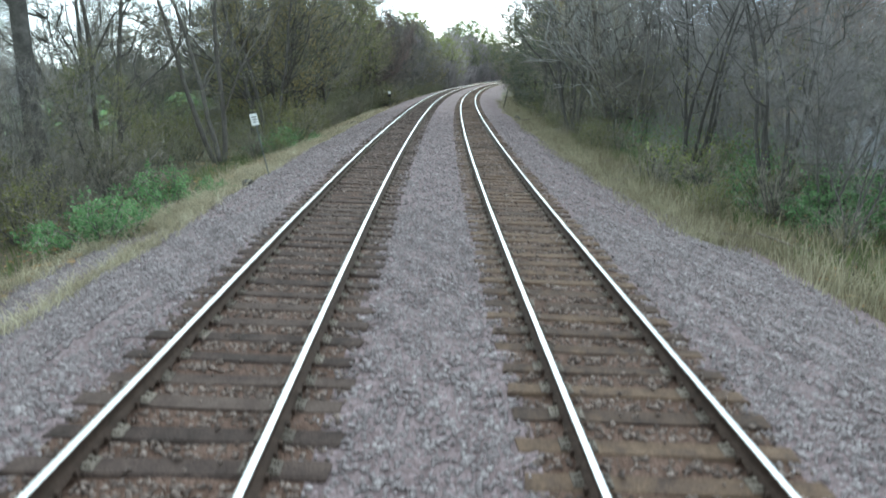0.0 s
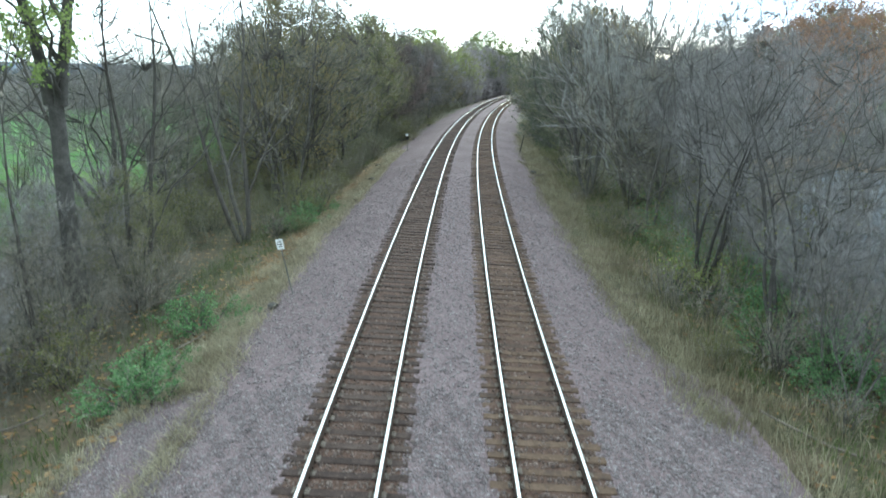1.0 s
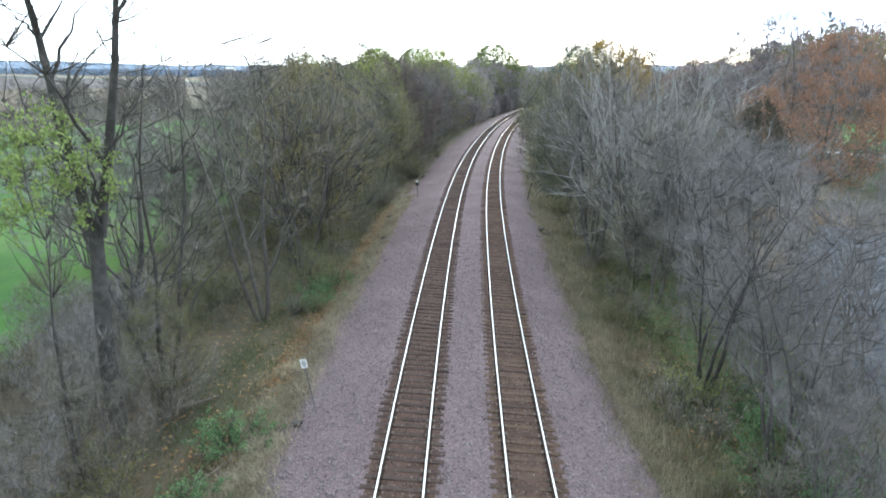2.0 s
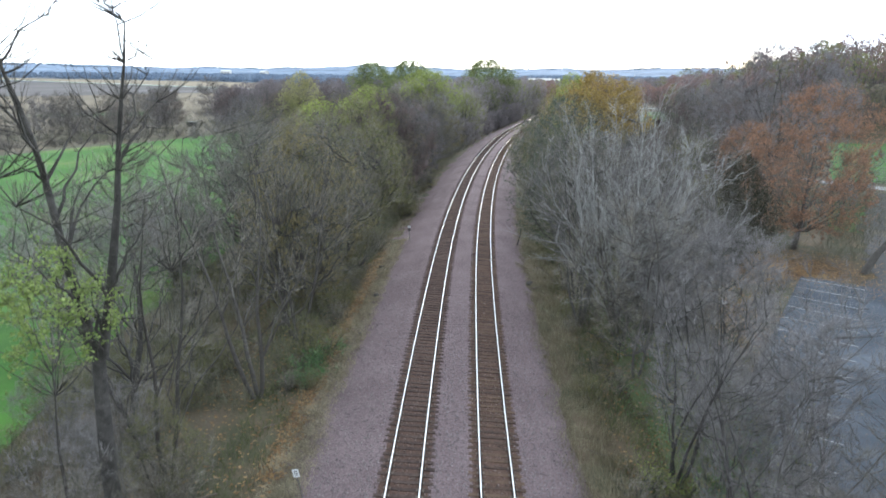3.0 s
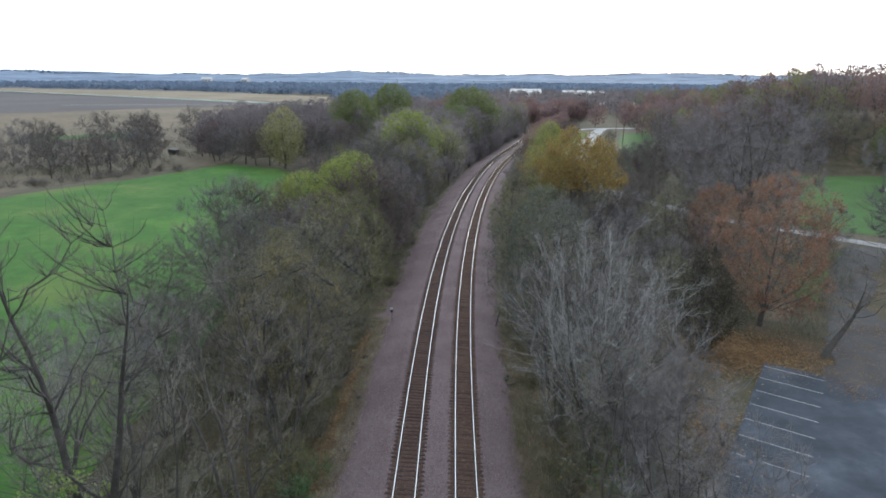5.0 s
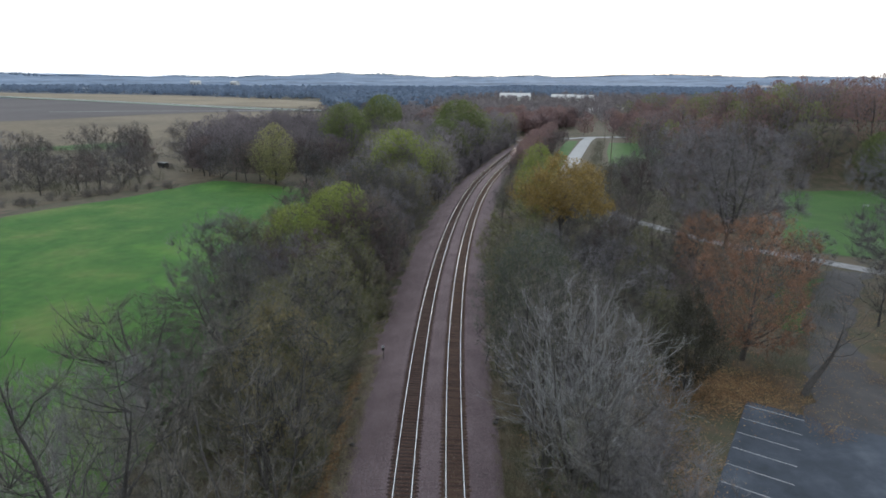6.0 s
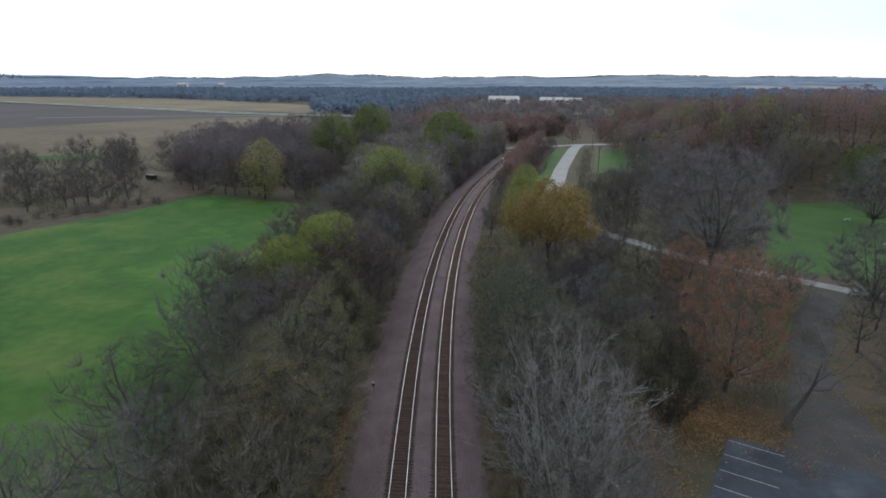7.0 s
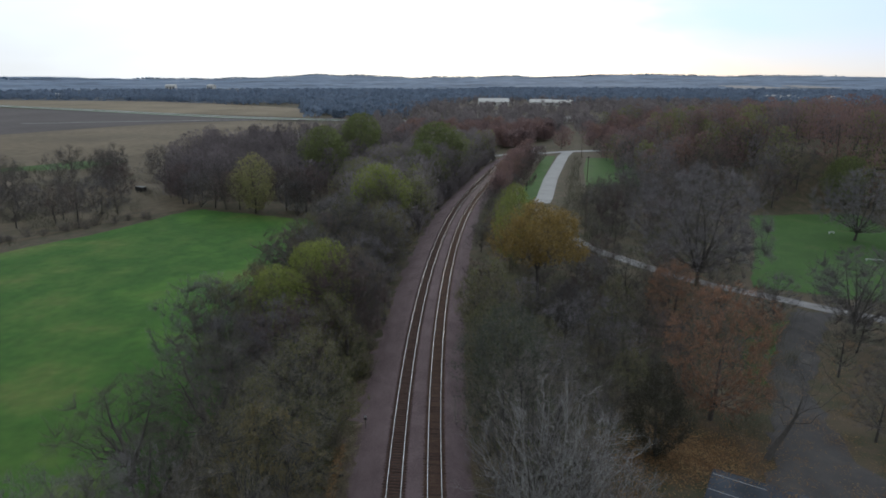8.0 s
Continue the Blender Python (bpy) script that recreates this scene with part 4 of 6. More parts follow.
# named trees
plant("tall_bare", -17.6, 20.9, 1.27, 20, LINESIDE)
plant("bare_grey", 6.6, 46.5, 1.03, 0, LINESIDE)
plant("oak", 29.6, 73.6, 1.08, 0, PARK, wide=0.86)
plant("willow", 10.8, 116.5, 1.28, 140, PARK, wide=0.88)
plant("lime", 5.9, 139, 1.3, 80, PARK, wide=0.62)
plant("tan_olive", 15.0, 147, 1.35, 20, PARK)
plant("tan_olive", 17.6, 155, 1.0, 110, PARK)
plant("leaning", 33.2, 65.3, 1.0, 5, PARK)
plant("evergreen", 20.5, 65.0, 1.1, 0, PARK, wide=0.8)
plant("young_lime", -18.5, 19.3, 1.0, 0, LINESIDE)
plant("spreading", 45.0, 128, 1.17, 0, PARK)
plant("lime", -29.5, 167, 1.42, 0, WOODS)
plant("green", -21, 264, 1.72, 0, WOODS, wide=1.12)
plant("green", -65.5, 317.5, 1.76, 40, WOODS)
plant("green", -69, 260, 1.62, 90, WOODS)
plant("pale", -77, 197, 1.36, 0, WOODS)
plant("lime", -26.6, 95.5, 1.22, 50, LINESIDE, wide=0.72)
plant("lime", -31, 87, 1.1, 150, LINESIDE, wide=0.8)
plant("lime", -30.5, 102, 1.1, 250, LINESIDE, wide=0.75)
plant("tan_olive", -25.2, 176, 0.9, 200, LINESIDE)
plant("field_edge", -31.8, 63.7, 1.0, 30, LINESIDE)
plant("field_edge", -38.6, 57.5, 0.84, 160, LINESIDE)
plant("field_edge", -33.0, 50.5, 0.72, 250, LINESIDE)
plant("thin_grey", -35.5, 41.8, 1.25, 200, LINESIDE)
plant("thin_grey", -32.0, 42.6, 1.3, 80, LINESIDE)
plant("thin_grey", -39.5, 44, 1.1, 140, LINESIDE)
plant("thin_grey", -29.5, 38, 1.2, 30, LINESIDE)
plant("thin_brown", -26.5, 43, 1.2, 250, LINESIDE)
plant("thin_grey", -33.5, 36, 1.15, 300, LINESIDE)
plant("tan_olive", -18.8, 47.5, 1.62, 40, LINESIDE, wide=0.8)
plant("olive_shrub", -21, 36, 0.9, 140, LINESIDE)
plant("tan_olive", 5.0, 158, 1.25, 70, PARK)
plant("oak", 33, 104, 0.72, 70, PARK)
plant("green", -24, 236, 1.3, 10, WOODS)
plant("dull_green", 2.6, 68.2, 1.0, 0, LINESIDE)
plant("bare_dark", 28.4, 118, 0.8, None, PARK)
plant("bare_dark", 52.5, 87, 0.75, None, PARK)
plant("spreading", 64, 104, 0.7, 140, PARK)
plant("spreading", 100, 170, 0.9, 220, PARK)
# the belt of trees on the field side of the line
for s, u, kind, size in ((27, -14.5, "bare_fork", 1.35), (31, -18.5, "bare_dark", 1.15), (35, -12.5, "bare_fork", 1.5), (39, -16, "grey_shrub", 0.9), (43, -12.2, "bare_fork", 1.4), (46, -14, "bare_dark", 1.25),
                         (50, -11.5, "bare_dark", 1.15), (38, -22, "olive_shrub", 0.8),
                         (7, -16.5, "thin_brown", 1.0),
                         (50, -24, "thin_grey", 1.2),
                         (63, -20, "bare_dark", 1.15), (53, -15, "thin_olive", 1.5), (56, -19, "thin_brown", 1.6), (57, -12.5, "bare_dark", 1.25), (17, -33, "thin_grey", 1.1)):
    x, y, _ = on_line(s, u)
    plant(kind, float(x), float(y), size, None, LINESIDE)
LEFT_MIX = ["bare_dark", "thin_brown", "bare_fork", "thin_olive", "tan_olive"]
LEFT_FAR = ["far_bare", "far_bare", "far_plum", "far_grey", "thin_olive", "tan_olive"]
for i in range(64):
    s = 60 + 104 * (i + rng.random()) / 64
    edge = np.interp(s, [40, 80, 130, 200], [-36, -34, -27, -40])
    u = edge + (-11.5 - edge) * rng.random()
    x, y, _ = on_line(s, u)
    if math.hypot(x + 31.8, y - 63.7) < 9 or math.hypot(x + 18.8, y - 47.5) < 4 or math.hypot(x + 28.5, y - 93) < 6:
        continue
    kind = rng.choice(LEFT_MIX if s < 72 else LEFT_FAR)
    plant(kind, float(x), float(y), rng.uniform(1.08, 1.36) * (1.2 if kind.startswith("thin") else 1), None, LINESIDE)
for i in range(14):
    f = rng.random()
    plant(rng.choice(["far_bare", "far_plum", "far_grey"]), -112 + 62 * f, 204 - 12 * f + rng.uniform(0, 8), rng.uniform(1.0, 1.25), None, WOODS)
# single trees along the meadow hedge
for x, y, k, z in ((-157, 242, "far_bare", 1.25), (-167, 228, "far_bare", 1.35), (-113, 178, "far_bare", 1.0), (-164, 201, "far_bare", 1.2), (-176, 196, "far_grey", 1.1), (-131, 178, "far_plum", 0.9), (-150, 146, "far_bare", 1.1), (-158, 166, "far_bare", 1.1), (-165, 190, "far_grey", 1.0), (-140, 196, "far_bare", 0.9), (-172, 210, "far_bare", 1.1), (-200, 240, "far_bare", 1.1), (-218, 250, "far_grey", 1.1), (-190, 268, "far_bare", 1.2), (-166, 262, "far_bare", 1.3), (-150, 235, "far_bare", 1.3), (-158, 246, "far_bare", 1.2), (-120, 220, "far_bare", 1.4), (-128, 236, "far_bare", 1.3)):
    plant(k, x * 1.09, y * 1.09, z * 1.09, None, WOODS)
for x, y, k, z in ((-152, 184, "far_bare", 1.15), (-132, 186, "far_bare", 1.25), (-127, 190, "far_grey", 1.20), (-142, 189, "far_bare", 1.00), (-144, 230, "far_plum", 1.20), (-178, 272, "far_bare", 1.35), (-162, 205, "far_grey", 1.00)):
    plant(k, x, y, z, None, WOODS)
for i in range(34):
    plant("far_shrub", rng.uniform(-272, -136), rng.uniform(194, 360), rng.uniform(0.4, 0.85), None, WOODS)
for x, y in ((5, 108), (9, 106), (14, 107), (17, 113), (4, 114), (18, 120), (30, 180), (34, 190), (38, 200), (32, 205), (40, 215), (36, 222), (44, 228), (40, 240), (31, 168), (48, 238), (37, 180), (45, 250)):
    plant("far_shrub", x, y, rng.uniform(0.9, 1.5), None, PARK)
for i in range(22):
    plant("far_shrub", rng.uniform(10, 30), rng.uniform(66, 112), rng.uniform(0.4, 0.7), None, PARK)
for i in range(26):
    f = rng.random()
    plant("far_shrub", -152 + 48 * f + rng.uniform(-2, 2), 143 + 48 * f + rng.uniform(-3, 3), rng.uniform(0.5, 0.9), None, WOODS)
# the belt between the line and the parking lot
for s, u, kind, size in ((53, 10.5, "bare_fork", 1.45), (44, 12, "bare_fork", 1.35), (47.5, 9.9, "stem_clump", 1.25), (45, 14.6, "stem_clump", 1.1), (33, 14.6, "stem_clump", 0.95), (20.5, 11.4, "stem_clump", 0.9), (26.5, 11, "stem_clump", 0.95), (62, 14.2, "stem_clump", 1.2), (24, 16.4, "thin_grey", 0.95), (39, 14, "thin_grey", 1.2),
                         (41, 15.5, "thin_grey", 1.1), (19, 16, "thin_brown", 0.85), (36, 16.5, "thin_grey", 1.15), (46, 18, "thin_grey", 1.15), (31, 17.5, "thin_grey", 1.1), (27.5, 17, "thin_grey", 1.0), (41, 16.5, "thin_grey", 1.05), 
                         (57, 10.5, "thin_brown", 1.6), (92, 10.8, "thin_olive", 1.5), (75, 12, "bare_dark", 1.05), (62, 15, "bare_dark", 1.1), (57, 18, "thin_grey", 1.2),
                         (68, 15, "thin_brown", 1.3), (82, 10, "thin_olive", 1.2), (86, 13, "bare_dark", 0.9), (92, 9.5, "thin_brown", 1.2), (99, 9, "thin_olive", 1.1), (50, 15, "thin_grey", 1.2), (38, 12, "thin_brown", 1.35)):
    x, y, _ = on_line(s, u)
    plant(kind, float(x), float(y), size, None, LINESIDE)
for i in range(28):
    s, u = 100 + 190 * (i + rng.random()) / 28, rng.uniform(8.5, 22)
    x, y, _ = on_line(s, u)
    if math.hypot(x - 10.5, y - 118) < 9 or abs(x - np.interp(y, [205, 225], [19, 23])) < 7 and y > 195:
        continue
    plant(rng.choice(["far_bare", "far_bare", "far_grey", "far_plum", "thin_olive"]), float(x), float(y), rng.uniform(0.5, 0.78), None, LINESIDE)
# trees between the railway and the park
for x, y, k, z in ((7, 103, "far_grey", 0.8), (11, 105.5, "far_bare", 0.75), (15, 102, "far_grey", 0.75), (13, 92, "far_grey", 0.75), (18, 96, "far_grey", 0.8), (9, 84, "thin_olive", 0.9), (10, 76, "thin_grey", 1.1), (18, 108, "far_plum", 0.75), (14, 138, "far_bare", 0.7), (16, 70, "far_bare", 0.6), (15, 102, "far_bare", 0.7), (12, 128, "far_bare", 0.65), (17, 84, "far_bare", 0.62), (14, 76, "far_bare", 0.6)):
    plant(k, x, y, z, None, PARK)
# trees round the parking lot and the oak
for x, y, k, z in ((30, 88, "far_bare", 0.6), (60, 96, "far_bare", 0.8), (66, 90, "far_grey", 0.8), (26, 80, "far_bare", 0.62), (28, 90, "far_plum", 0.65), (36, 96, "far_bare", 0.7), (40, 88, "far_grey", 0.5), (48, 70, "far_bare", 0.8), (54, 76, "far_bare", 0.75), (58, 66, "far_plum", 0.8), (22, 89, "far_grey", 0.6), (26, 97, "far_bare", 0.7), (20, 78, "thin_olive", 0.7)):
    plant(k, x, y, z, None, PARK)
# trees along the gravel drive
for x, y, k, z in ((24, 110, "far_bare", 0.7), (20, 130, "far_bare", 0.7), (26, 136, "far_plum", 0.7), (36, 116, "far_bare", 0.7), (22, 122, "far_grey", 0.7), (48, 104, "far_bare", 0.7), (44, 112, "far_bare", 0.8), (54, 112, "far_grey", 0.7), (30, 108, "far_bare", 0.65), (26, 128, "far_bare", 0.8), (36, 124, "far_plum", 0.7), (23, 103, "thin_olive", 0.9)):
    plant(k, x, y, z, None, PARK)
# trees at the foot of the rising wood
for x, y, k, z in ((70, 212, "far_grey", 1.1), (80, 218, "far_bare", 1.2), (62, 226, "far_grey", 1.15), (92, 214, "far_grey", 1.2), (76, 236, "far_bare", 1.1), (58, 246, "far_grey", 1.1), (84, 240, "far_plum", 1.1), (52, 232, "far_bare", 1), (48, 205, "far_grey", 1), (58, 196, "far_bare", 1.1), (40, 190, "far_bare", 0.9), (46, 176, "far_grey", 0.9), (36, 174, "far_plum", 0.8), (56, 164, "far_bare", 0.9), (64, 182, "far_grey", 1)):
    plant(k, x, y, z * 1.22, None, PARK)
for x, y, z in ((13, 262, 0.62), (15, 274, 0.7), (18, 286, 0.72), (21, 298, 0.75), (16, 296, 0.7), (24, 310, 0.7), (21, 318, 0.72), (27, 322, 0.7), (11, 250, 0.55), (28, 334, 0.65)):
    plant(rng.choice(["far_bare", "far_plum"]), x, y, z, None, WOODS)
# park trees
for i in range(12):
    x, y = rng.uniform(30, 92), rng.uniform(138, 250)
    drive = abs(y - np.interp(x, [24, 27, 33, 42, 50, 58], [166, 156, 147, 134, 127, 121])) < 4
    on_lawn = x > 52 + (y - 128) * 0.42 and y < 204
    if drive or on_lawn or abs(x - np.interp(y, [205, 270], [19, 29])) < 8:
        continue
    plant(rng.choice(["far_bare", "far_bare", "far_plum", "far_grey"]), x, y, rng.uniform(0.65, 0.95), None, PARK)
for i in range(12):
    x, y = rng.uniform(112, 170), rng.uniform(105, 205)
    plant(rng.choice(["far_plum", "far_bare", "far_grey"]), x, y, rng.uniform(0.95, 1.3), None, WOODS)
for x, y, k, z in ((120, 214, "green", 1.1), (150, 226, "lime", 1.1), (178, 230, "green", 1.2), (160, 205, "lime", 0.9), (96, 212, "far_plum", 1.2), (108, 222, "far_bare", 1.25), (210, 260, "green", 1.1)):
    plant(k, x, y, z, None, WOODS)
for i in range(9):
    plant(rng.choice(["far_bare", "far_plum"]), rng.uniform(58, 95), rng.uniform(340, 366), rng.uniform(0.8, 1.0), None, WOODS)
# saplings
for i in range(30):
    left = i % 6 < 1
    s, u = (rng.uniform(24, 52), rng.uniform(-20, -11.2)) if left else (rng.uniform(16, 46), rng.uniform(11.5, 18))
    x, y, _ = on_line(s, u)
    plant(rng.choice(["thin_brown", "thin_grey", "thin_grey"]), float(x), float(y), rng.uniform(0.42, 0.72), None, "saplings beside the line")
for i in range(13):
    x, y, _ = on_line(rng.uniform(6, 31), rng.uniform(-25, -12.2))
    plant(rng.choice(["thin_brown", "thin_brown", "thin_grey", "thin_olive"]), float(x), float(y), rng.uniform(0.38, 0.58), None, "saplings beside the line")
# undergrowth
for i in range(190):
    side = -1 if i % 5 < 3 else 1
    s = 5 + 110 * rng.random()**1.1
    u = side * rng.uniform(9.3 if s < 55 else 8.2, 26 if side < 0 else 18)
    if s < 48 and (i % 3 or side > 0):
        continue
    x, y, _ = on_line(s, u)
    plant(rng.choice(["grey_shrub", "olive_shrub", "olive_shrub", "grey_shrub"]), float(x), float(y), rng.uniform(0.6, 1.15), None, "lineside undergrowth")
for i in range(26):
    x, y, _ = on_line(rng.uniform(14, 58), rng.uniform(8.6, 11.6))
    plant(rng.choice(["grey_shrub", "olive_shrub"]), float(x), float(y), rng.uniform(0.3, 0.62), None, "lineside undergrowth")
for i in range(16):
    x, y, _ = on_line(rng.uniform(30, 75), rng.uniform(-11, -9.2))
    plant(rng.choice(["grey_shrub", "olive_shrub"]), float(x), float(y), rng.uniform(0.3, 0.6), None, "lineside undergrowth")
for s, u, z in ((16, -8.9, 1.0), (17.6, -9.5, 0.9), (21.5, -9.4, 1.1), (38, -9.6, 1.1), (40.5, -9.4, 0.9), (36, -10, 0.8)):
    x, y, _ = on_line(s, u)
    plant("green_shrub", float(x), float(y), z, None, "lineside undergrowth")
for s, u, z in ((23, 12, 1.0), (21, 11.2, 0.9), (25, 13.5, 1.0), (19, 12.5, 1.1), (17.5, 11.5, 0.9), (28, 14, 0.8), (16, 13.5, 1.1), (20, 15, 1.0)):
    x, y, _ = on_line(s, u)
    plant("green_shrub", float(x), float(y), z, None, "lineside undergrowth")
for s, u, kind, z in ((15, -14, "thin_brown", 0.55), (17, -17.5, "thin_grey", 0.6), (19.5, -13.2, "thin_brown", 0.62), (22, -16, "thin_grey", 0.66), (24.5, -13.4, "thin_olive", 0.55), (13, -19, "thin_brown", 0.6), (21, -20.5, "thin_brown", 0.66), (18, -22.5, "thin_grey", 0.62)):
    x, y, _ = on_line(s, u)
    plant(kind, float(x), float(y), z, None, "saplings beside the line")
plant("yellow_shrub", 6.3, 27.6, 0.8, None, "lineside undergrowth")
plant("yellow_shrub", 7.4, 26.8, 0.8, None, "lineside undergrowth")

# ---- far woods: too many trees to count ----
def far_woods(name, spots, label, material, seed, low=9, high=14, flecks=60, fleck=1.5, slim=0.2, trunks=True, girth=0.4):
    """Crowns of upswept flecks of twig and leaf over thin trunks and limbs, one mass for a whole wood."""
    r = np.random.RandomState(seed)
    n = len(spots)
    h = r.uniform(low, high, (n, 1))
    az, t = r.uniform(0, 6.283, (n, flecks)), r.random_sample((n, flecks))
    squash = r.uniform(0.8, 1.2, (n, 1))
    rad = np.sqrt(np.clip(1 - (2 * t - 0.9)**2 / 1.22, 0.02, 1)) * h * girth * squash * r.random_sample((n, flecks))**0.5 * (1 + 0.25 * np.sin(az * 3 + h * 7))
    z = ground_z(spots[:, 0], spots[:, 1])[:, None]
    c = np.stack([spots[:, :1] + np.cos(az) * rad, spots[:, 1:] + np.sin(az) * rad, z + h * (0.12 + 0.88 * t)], -1).reshape(-1, 3)
    m = len(c)
    out = np.stack([np.cos(az) * 0.7, np.sin(az) * 0.7, 0.9 + 0 * az], -1).reshape(-1, 3)
    a = out + r.normal(0, 0.5, (m, 3))
    a /= np.linalg.norm(a, axis=1)[:, None]
    b = np.cross(a, r.normal(0, 1, (m, 3)))
    b /= np.linalg.norm(b, axis=1)[:, None]
    s = (fleck * r.uniform(0.5, 1.4, m))[:, None]
    v = [np.stack([c - a * s * 0.75, c + b * s * slim, c + a * s * 0.75, c - b * s * slim], 1).reshape(-1, 3)]
    count = m
    if trunks:
        k = 7
        w = r.uniform(0, 6.283, (n, k))
        f0, f1 = r.uniform(0.12, 0.5, (n, k)), r.uniform(0.7, 0.98, (n, k))
        reach = h * 0.3 * r.uniform(0.4, 1, (n, k))
        f0[:, 0], f1[:, 0], reach[:, 0] = 0, 0.75, 0.3
        p = np.stack([spots[:, :1] + 0 * w, spots[:, 1:] + 0 * w, z + h * f0], -1).reshape(-1, 3)
        q = np.stack([spots[:, :1] + np.cos(w) * reach, spots[:, 1:] + np.sin(w) * reach, z + h * f1], -1).reshape(-1, 3)
        thick = np.where(np.arange(k) == 0, 0.42, 0.2)[None] * np.ones((n, 1))
        spin = r.uniform(0, 6.283, n * k)
        side = np.stack([np.cos(spin), np.sin(spin), 0 * spin], -1) * thick.reshape(-1, 1) / 2
        v.append(np.stack([p - side, p + side, q + side * 0.3, q - side * 0.3], 1).reshape(-1, 3))
        count += n * k
    me = mesh_from(name, np.concatenate(v), np.arange(count * 4).reshape(-1, 4), material)
    me.materials.append(BARK_DARK)
    me.polygons.foreach_set("material_index", (np.arange(count) >= m).astype(np.int32))
    return thing(name, me, label, "woods", kind="stuff")


def brushwood(name, spots, label, material, seed, low, high, rods, width, spread):
    """Tangles of thin upright stems and side twigs, too many to count."""
    r = np.random.RandomState(seed)
    n = len(spots)
    h = np.repeat(r.uniform(low, high, n), rods)
    x = np.repeat(spots[:, 0], rods) + r.normal(0, spread * 0.5, n * rods)
    y = np.repeat(spots[:, 1], rods) + r.normal(0, spread * 0.5, n * rods)
    p = np.stack([x, y, ground_z(x, y) - 0.05], -1)
    d = np.stack([r.normal(0, 0.32, n * rods), r.normal(0, 0.32, n * rods), np.ones(n * rods)], -1)
    q = p + d * (h * r.uniform(0.4, 1.1, n * rods))[:, None] * 0.6
    e = q + (d + r.normal(0, 0.4, d.shape)) * (h * 0.4)[:, None]
    parts = [(p, q, width), (q, e, width * 0.7)]
    for _ in range(3):
        f = r.uniform(0.3, 1, (n * rods, 1))
        a = p + (q - p) * f
        parts.append((a, a + (d * 0.7 + r.normal(0, 0.6, d.shape)) * (h * r.uniform(0.15, 0.35, n * rods))[:, None], width * 0.6))
    v = []
    for a, b, w in parts:
        side = np.cross(b - a, r.normal(0, 1, a.shape))
        side *= w / 2 / (np.linalg.norm(side, axis=1)[:, None] + 1e-9)
        v.append(np.stack([a - side, a + side, b + side * 0.4, b - side * 0.4], 1).reshape(-1, 3))
    v = np.concatenate(v)
    return thing(name, mesh_from(name, v, np.arange(len(v)).reshape(-1, 4), material), label, "undergrowth", kind="stuff")


def crowns(name, stops):
    return surface(name, stops, 0.05, 3, by_island=0.16, fine=0.035, fine_amount=0.3, bump=0, see_through=0.5)


WOOD_BROWN = crowns("brown_winter_crowns", [(0.3, (0.18, 0.163, 0.166)), (0.5, (0.235, 0.21, 0.212)), (0.7, (0.29, 0.258, 0.258))])
# red autumn crowns, with some red of the sun flare added to the colour
WOOD_PLUM = crowns("flare_reddened_autumn_crowns", [(0.3, (0.2, 0.148, 0.148)), (0.45, (0.258, 0.186, 0.18)), (0.6, (0.295, 0.19, 0.168)), (0.8, (0.245, 0.225, 0.14))])
WOOD_DARK = crowns("dark_brown_crowns", [(0.3, (0.14, 0.124, 0.13)), (0.5, (0.185, 0.162, 0.167)), (0.7, (0.235, 0.206, 0.208))])
r_ = np.random.RandomState(3)


def fan(n, a0, a1, d0, d1, power=1.0):
    a, d = r_.uniform(a0, a1, n), d0 + (d1 - d0) * r_.random_sample(n)**power
    return np.stack([np.sin(a) * d, np.cos(a) * d], -1)


p_ = fan(5200, -0.8, 0.72, 1130, 2250)
p_ = p_[(p_[:, 0] > -300) | (p_[:, 1] > np.interp(p_[:, 0], [-1400, -996, -652, -302], [1350, 1246, 1208, 985]))]
q_ = np.stack([r_.uniform(-300, -100, 420), r_.uniform(735, 1150, 420)], -1)
p_ = np.concatenate([p_, q_[q_[:, 0] > -218 - (q_[:, 1] - 740) * 0.34]])
# the slate blue of these crowns is haze mixed into the base colour
WOOD_VALE = crowns("haze_blue_vale_crowns", [(0.3, (0.165, 0.222, 0.3)), (0.5, (0.197, 0.253, 0.335)), (0.7, (0.235, 0.288, 0.368))])
far_woods("vale_woods", p_, "woods at the foot of the hills, slate haze in their colour", WOOD_VALE, 9, 10, 14, 30, 2.6, 0.62, False, 0.62)
p_ = fan(2000, -0.85, 0.75, 4450, 4760)
# hilltop crowns carry the blue of distance haze in their colour
WOOD_HILL = surface("haze_blue_hill_crowns", [(0.32, (0.18, 0.245, 0.335)), (0.68, (0.245, 0.31, 0.395))], 0.004, 6, by_island=0.1, bump=0, see_through=0.3)
far_woods("hill_woods", p_, "woods along the far hilltops, blue haze in their colour", WOOD_HILL, 19, 3, 7, 14, 5.0, 0.6, False)
p_ = fan(1900, -0.2, 0.75, 470, 1150)
p_ = p_[(p_[:, 0] > -150 + 0.02 * p_[:, 1]) & ~((p_[:, 1] > 880) & (np.abs(p_[:, 0] - 60) < 110) & (p_[:, 1] < 1040)) & (p_[:, 0] < 380)]
far_woods("valley_woods", p_, "bare brown woods across the valley floor", WOOD_BROWN, 5, 8, 13, 90, 1.9, 0.16)
p_ = np.stack([r_.uniform(62, 330, 760), r_.uniform(208, 500, 760)], -1)
p_ = p_[(p_[:, 0] > 116) | (p_[:, 1] > 222) & (p_[:, 0] > 88) | (p_[:, 1] > 250) & ((p_[:, 1] < 335) | (p_[:, 0] > 98))]
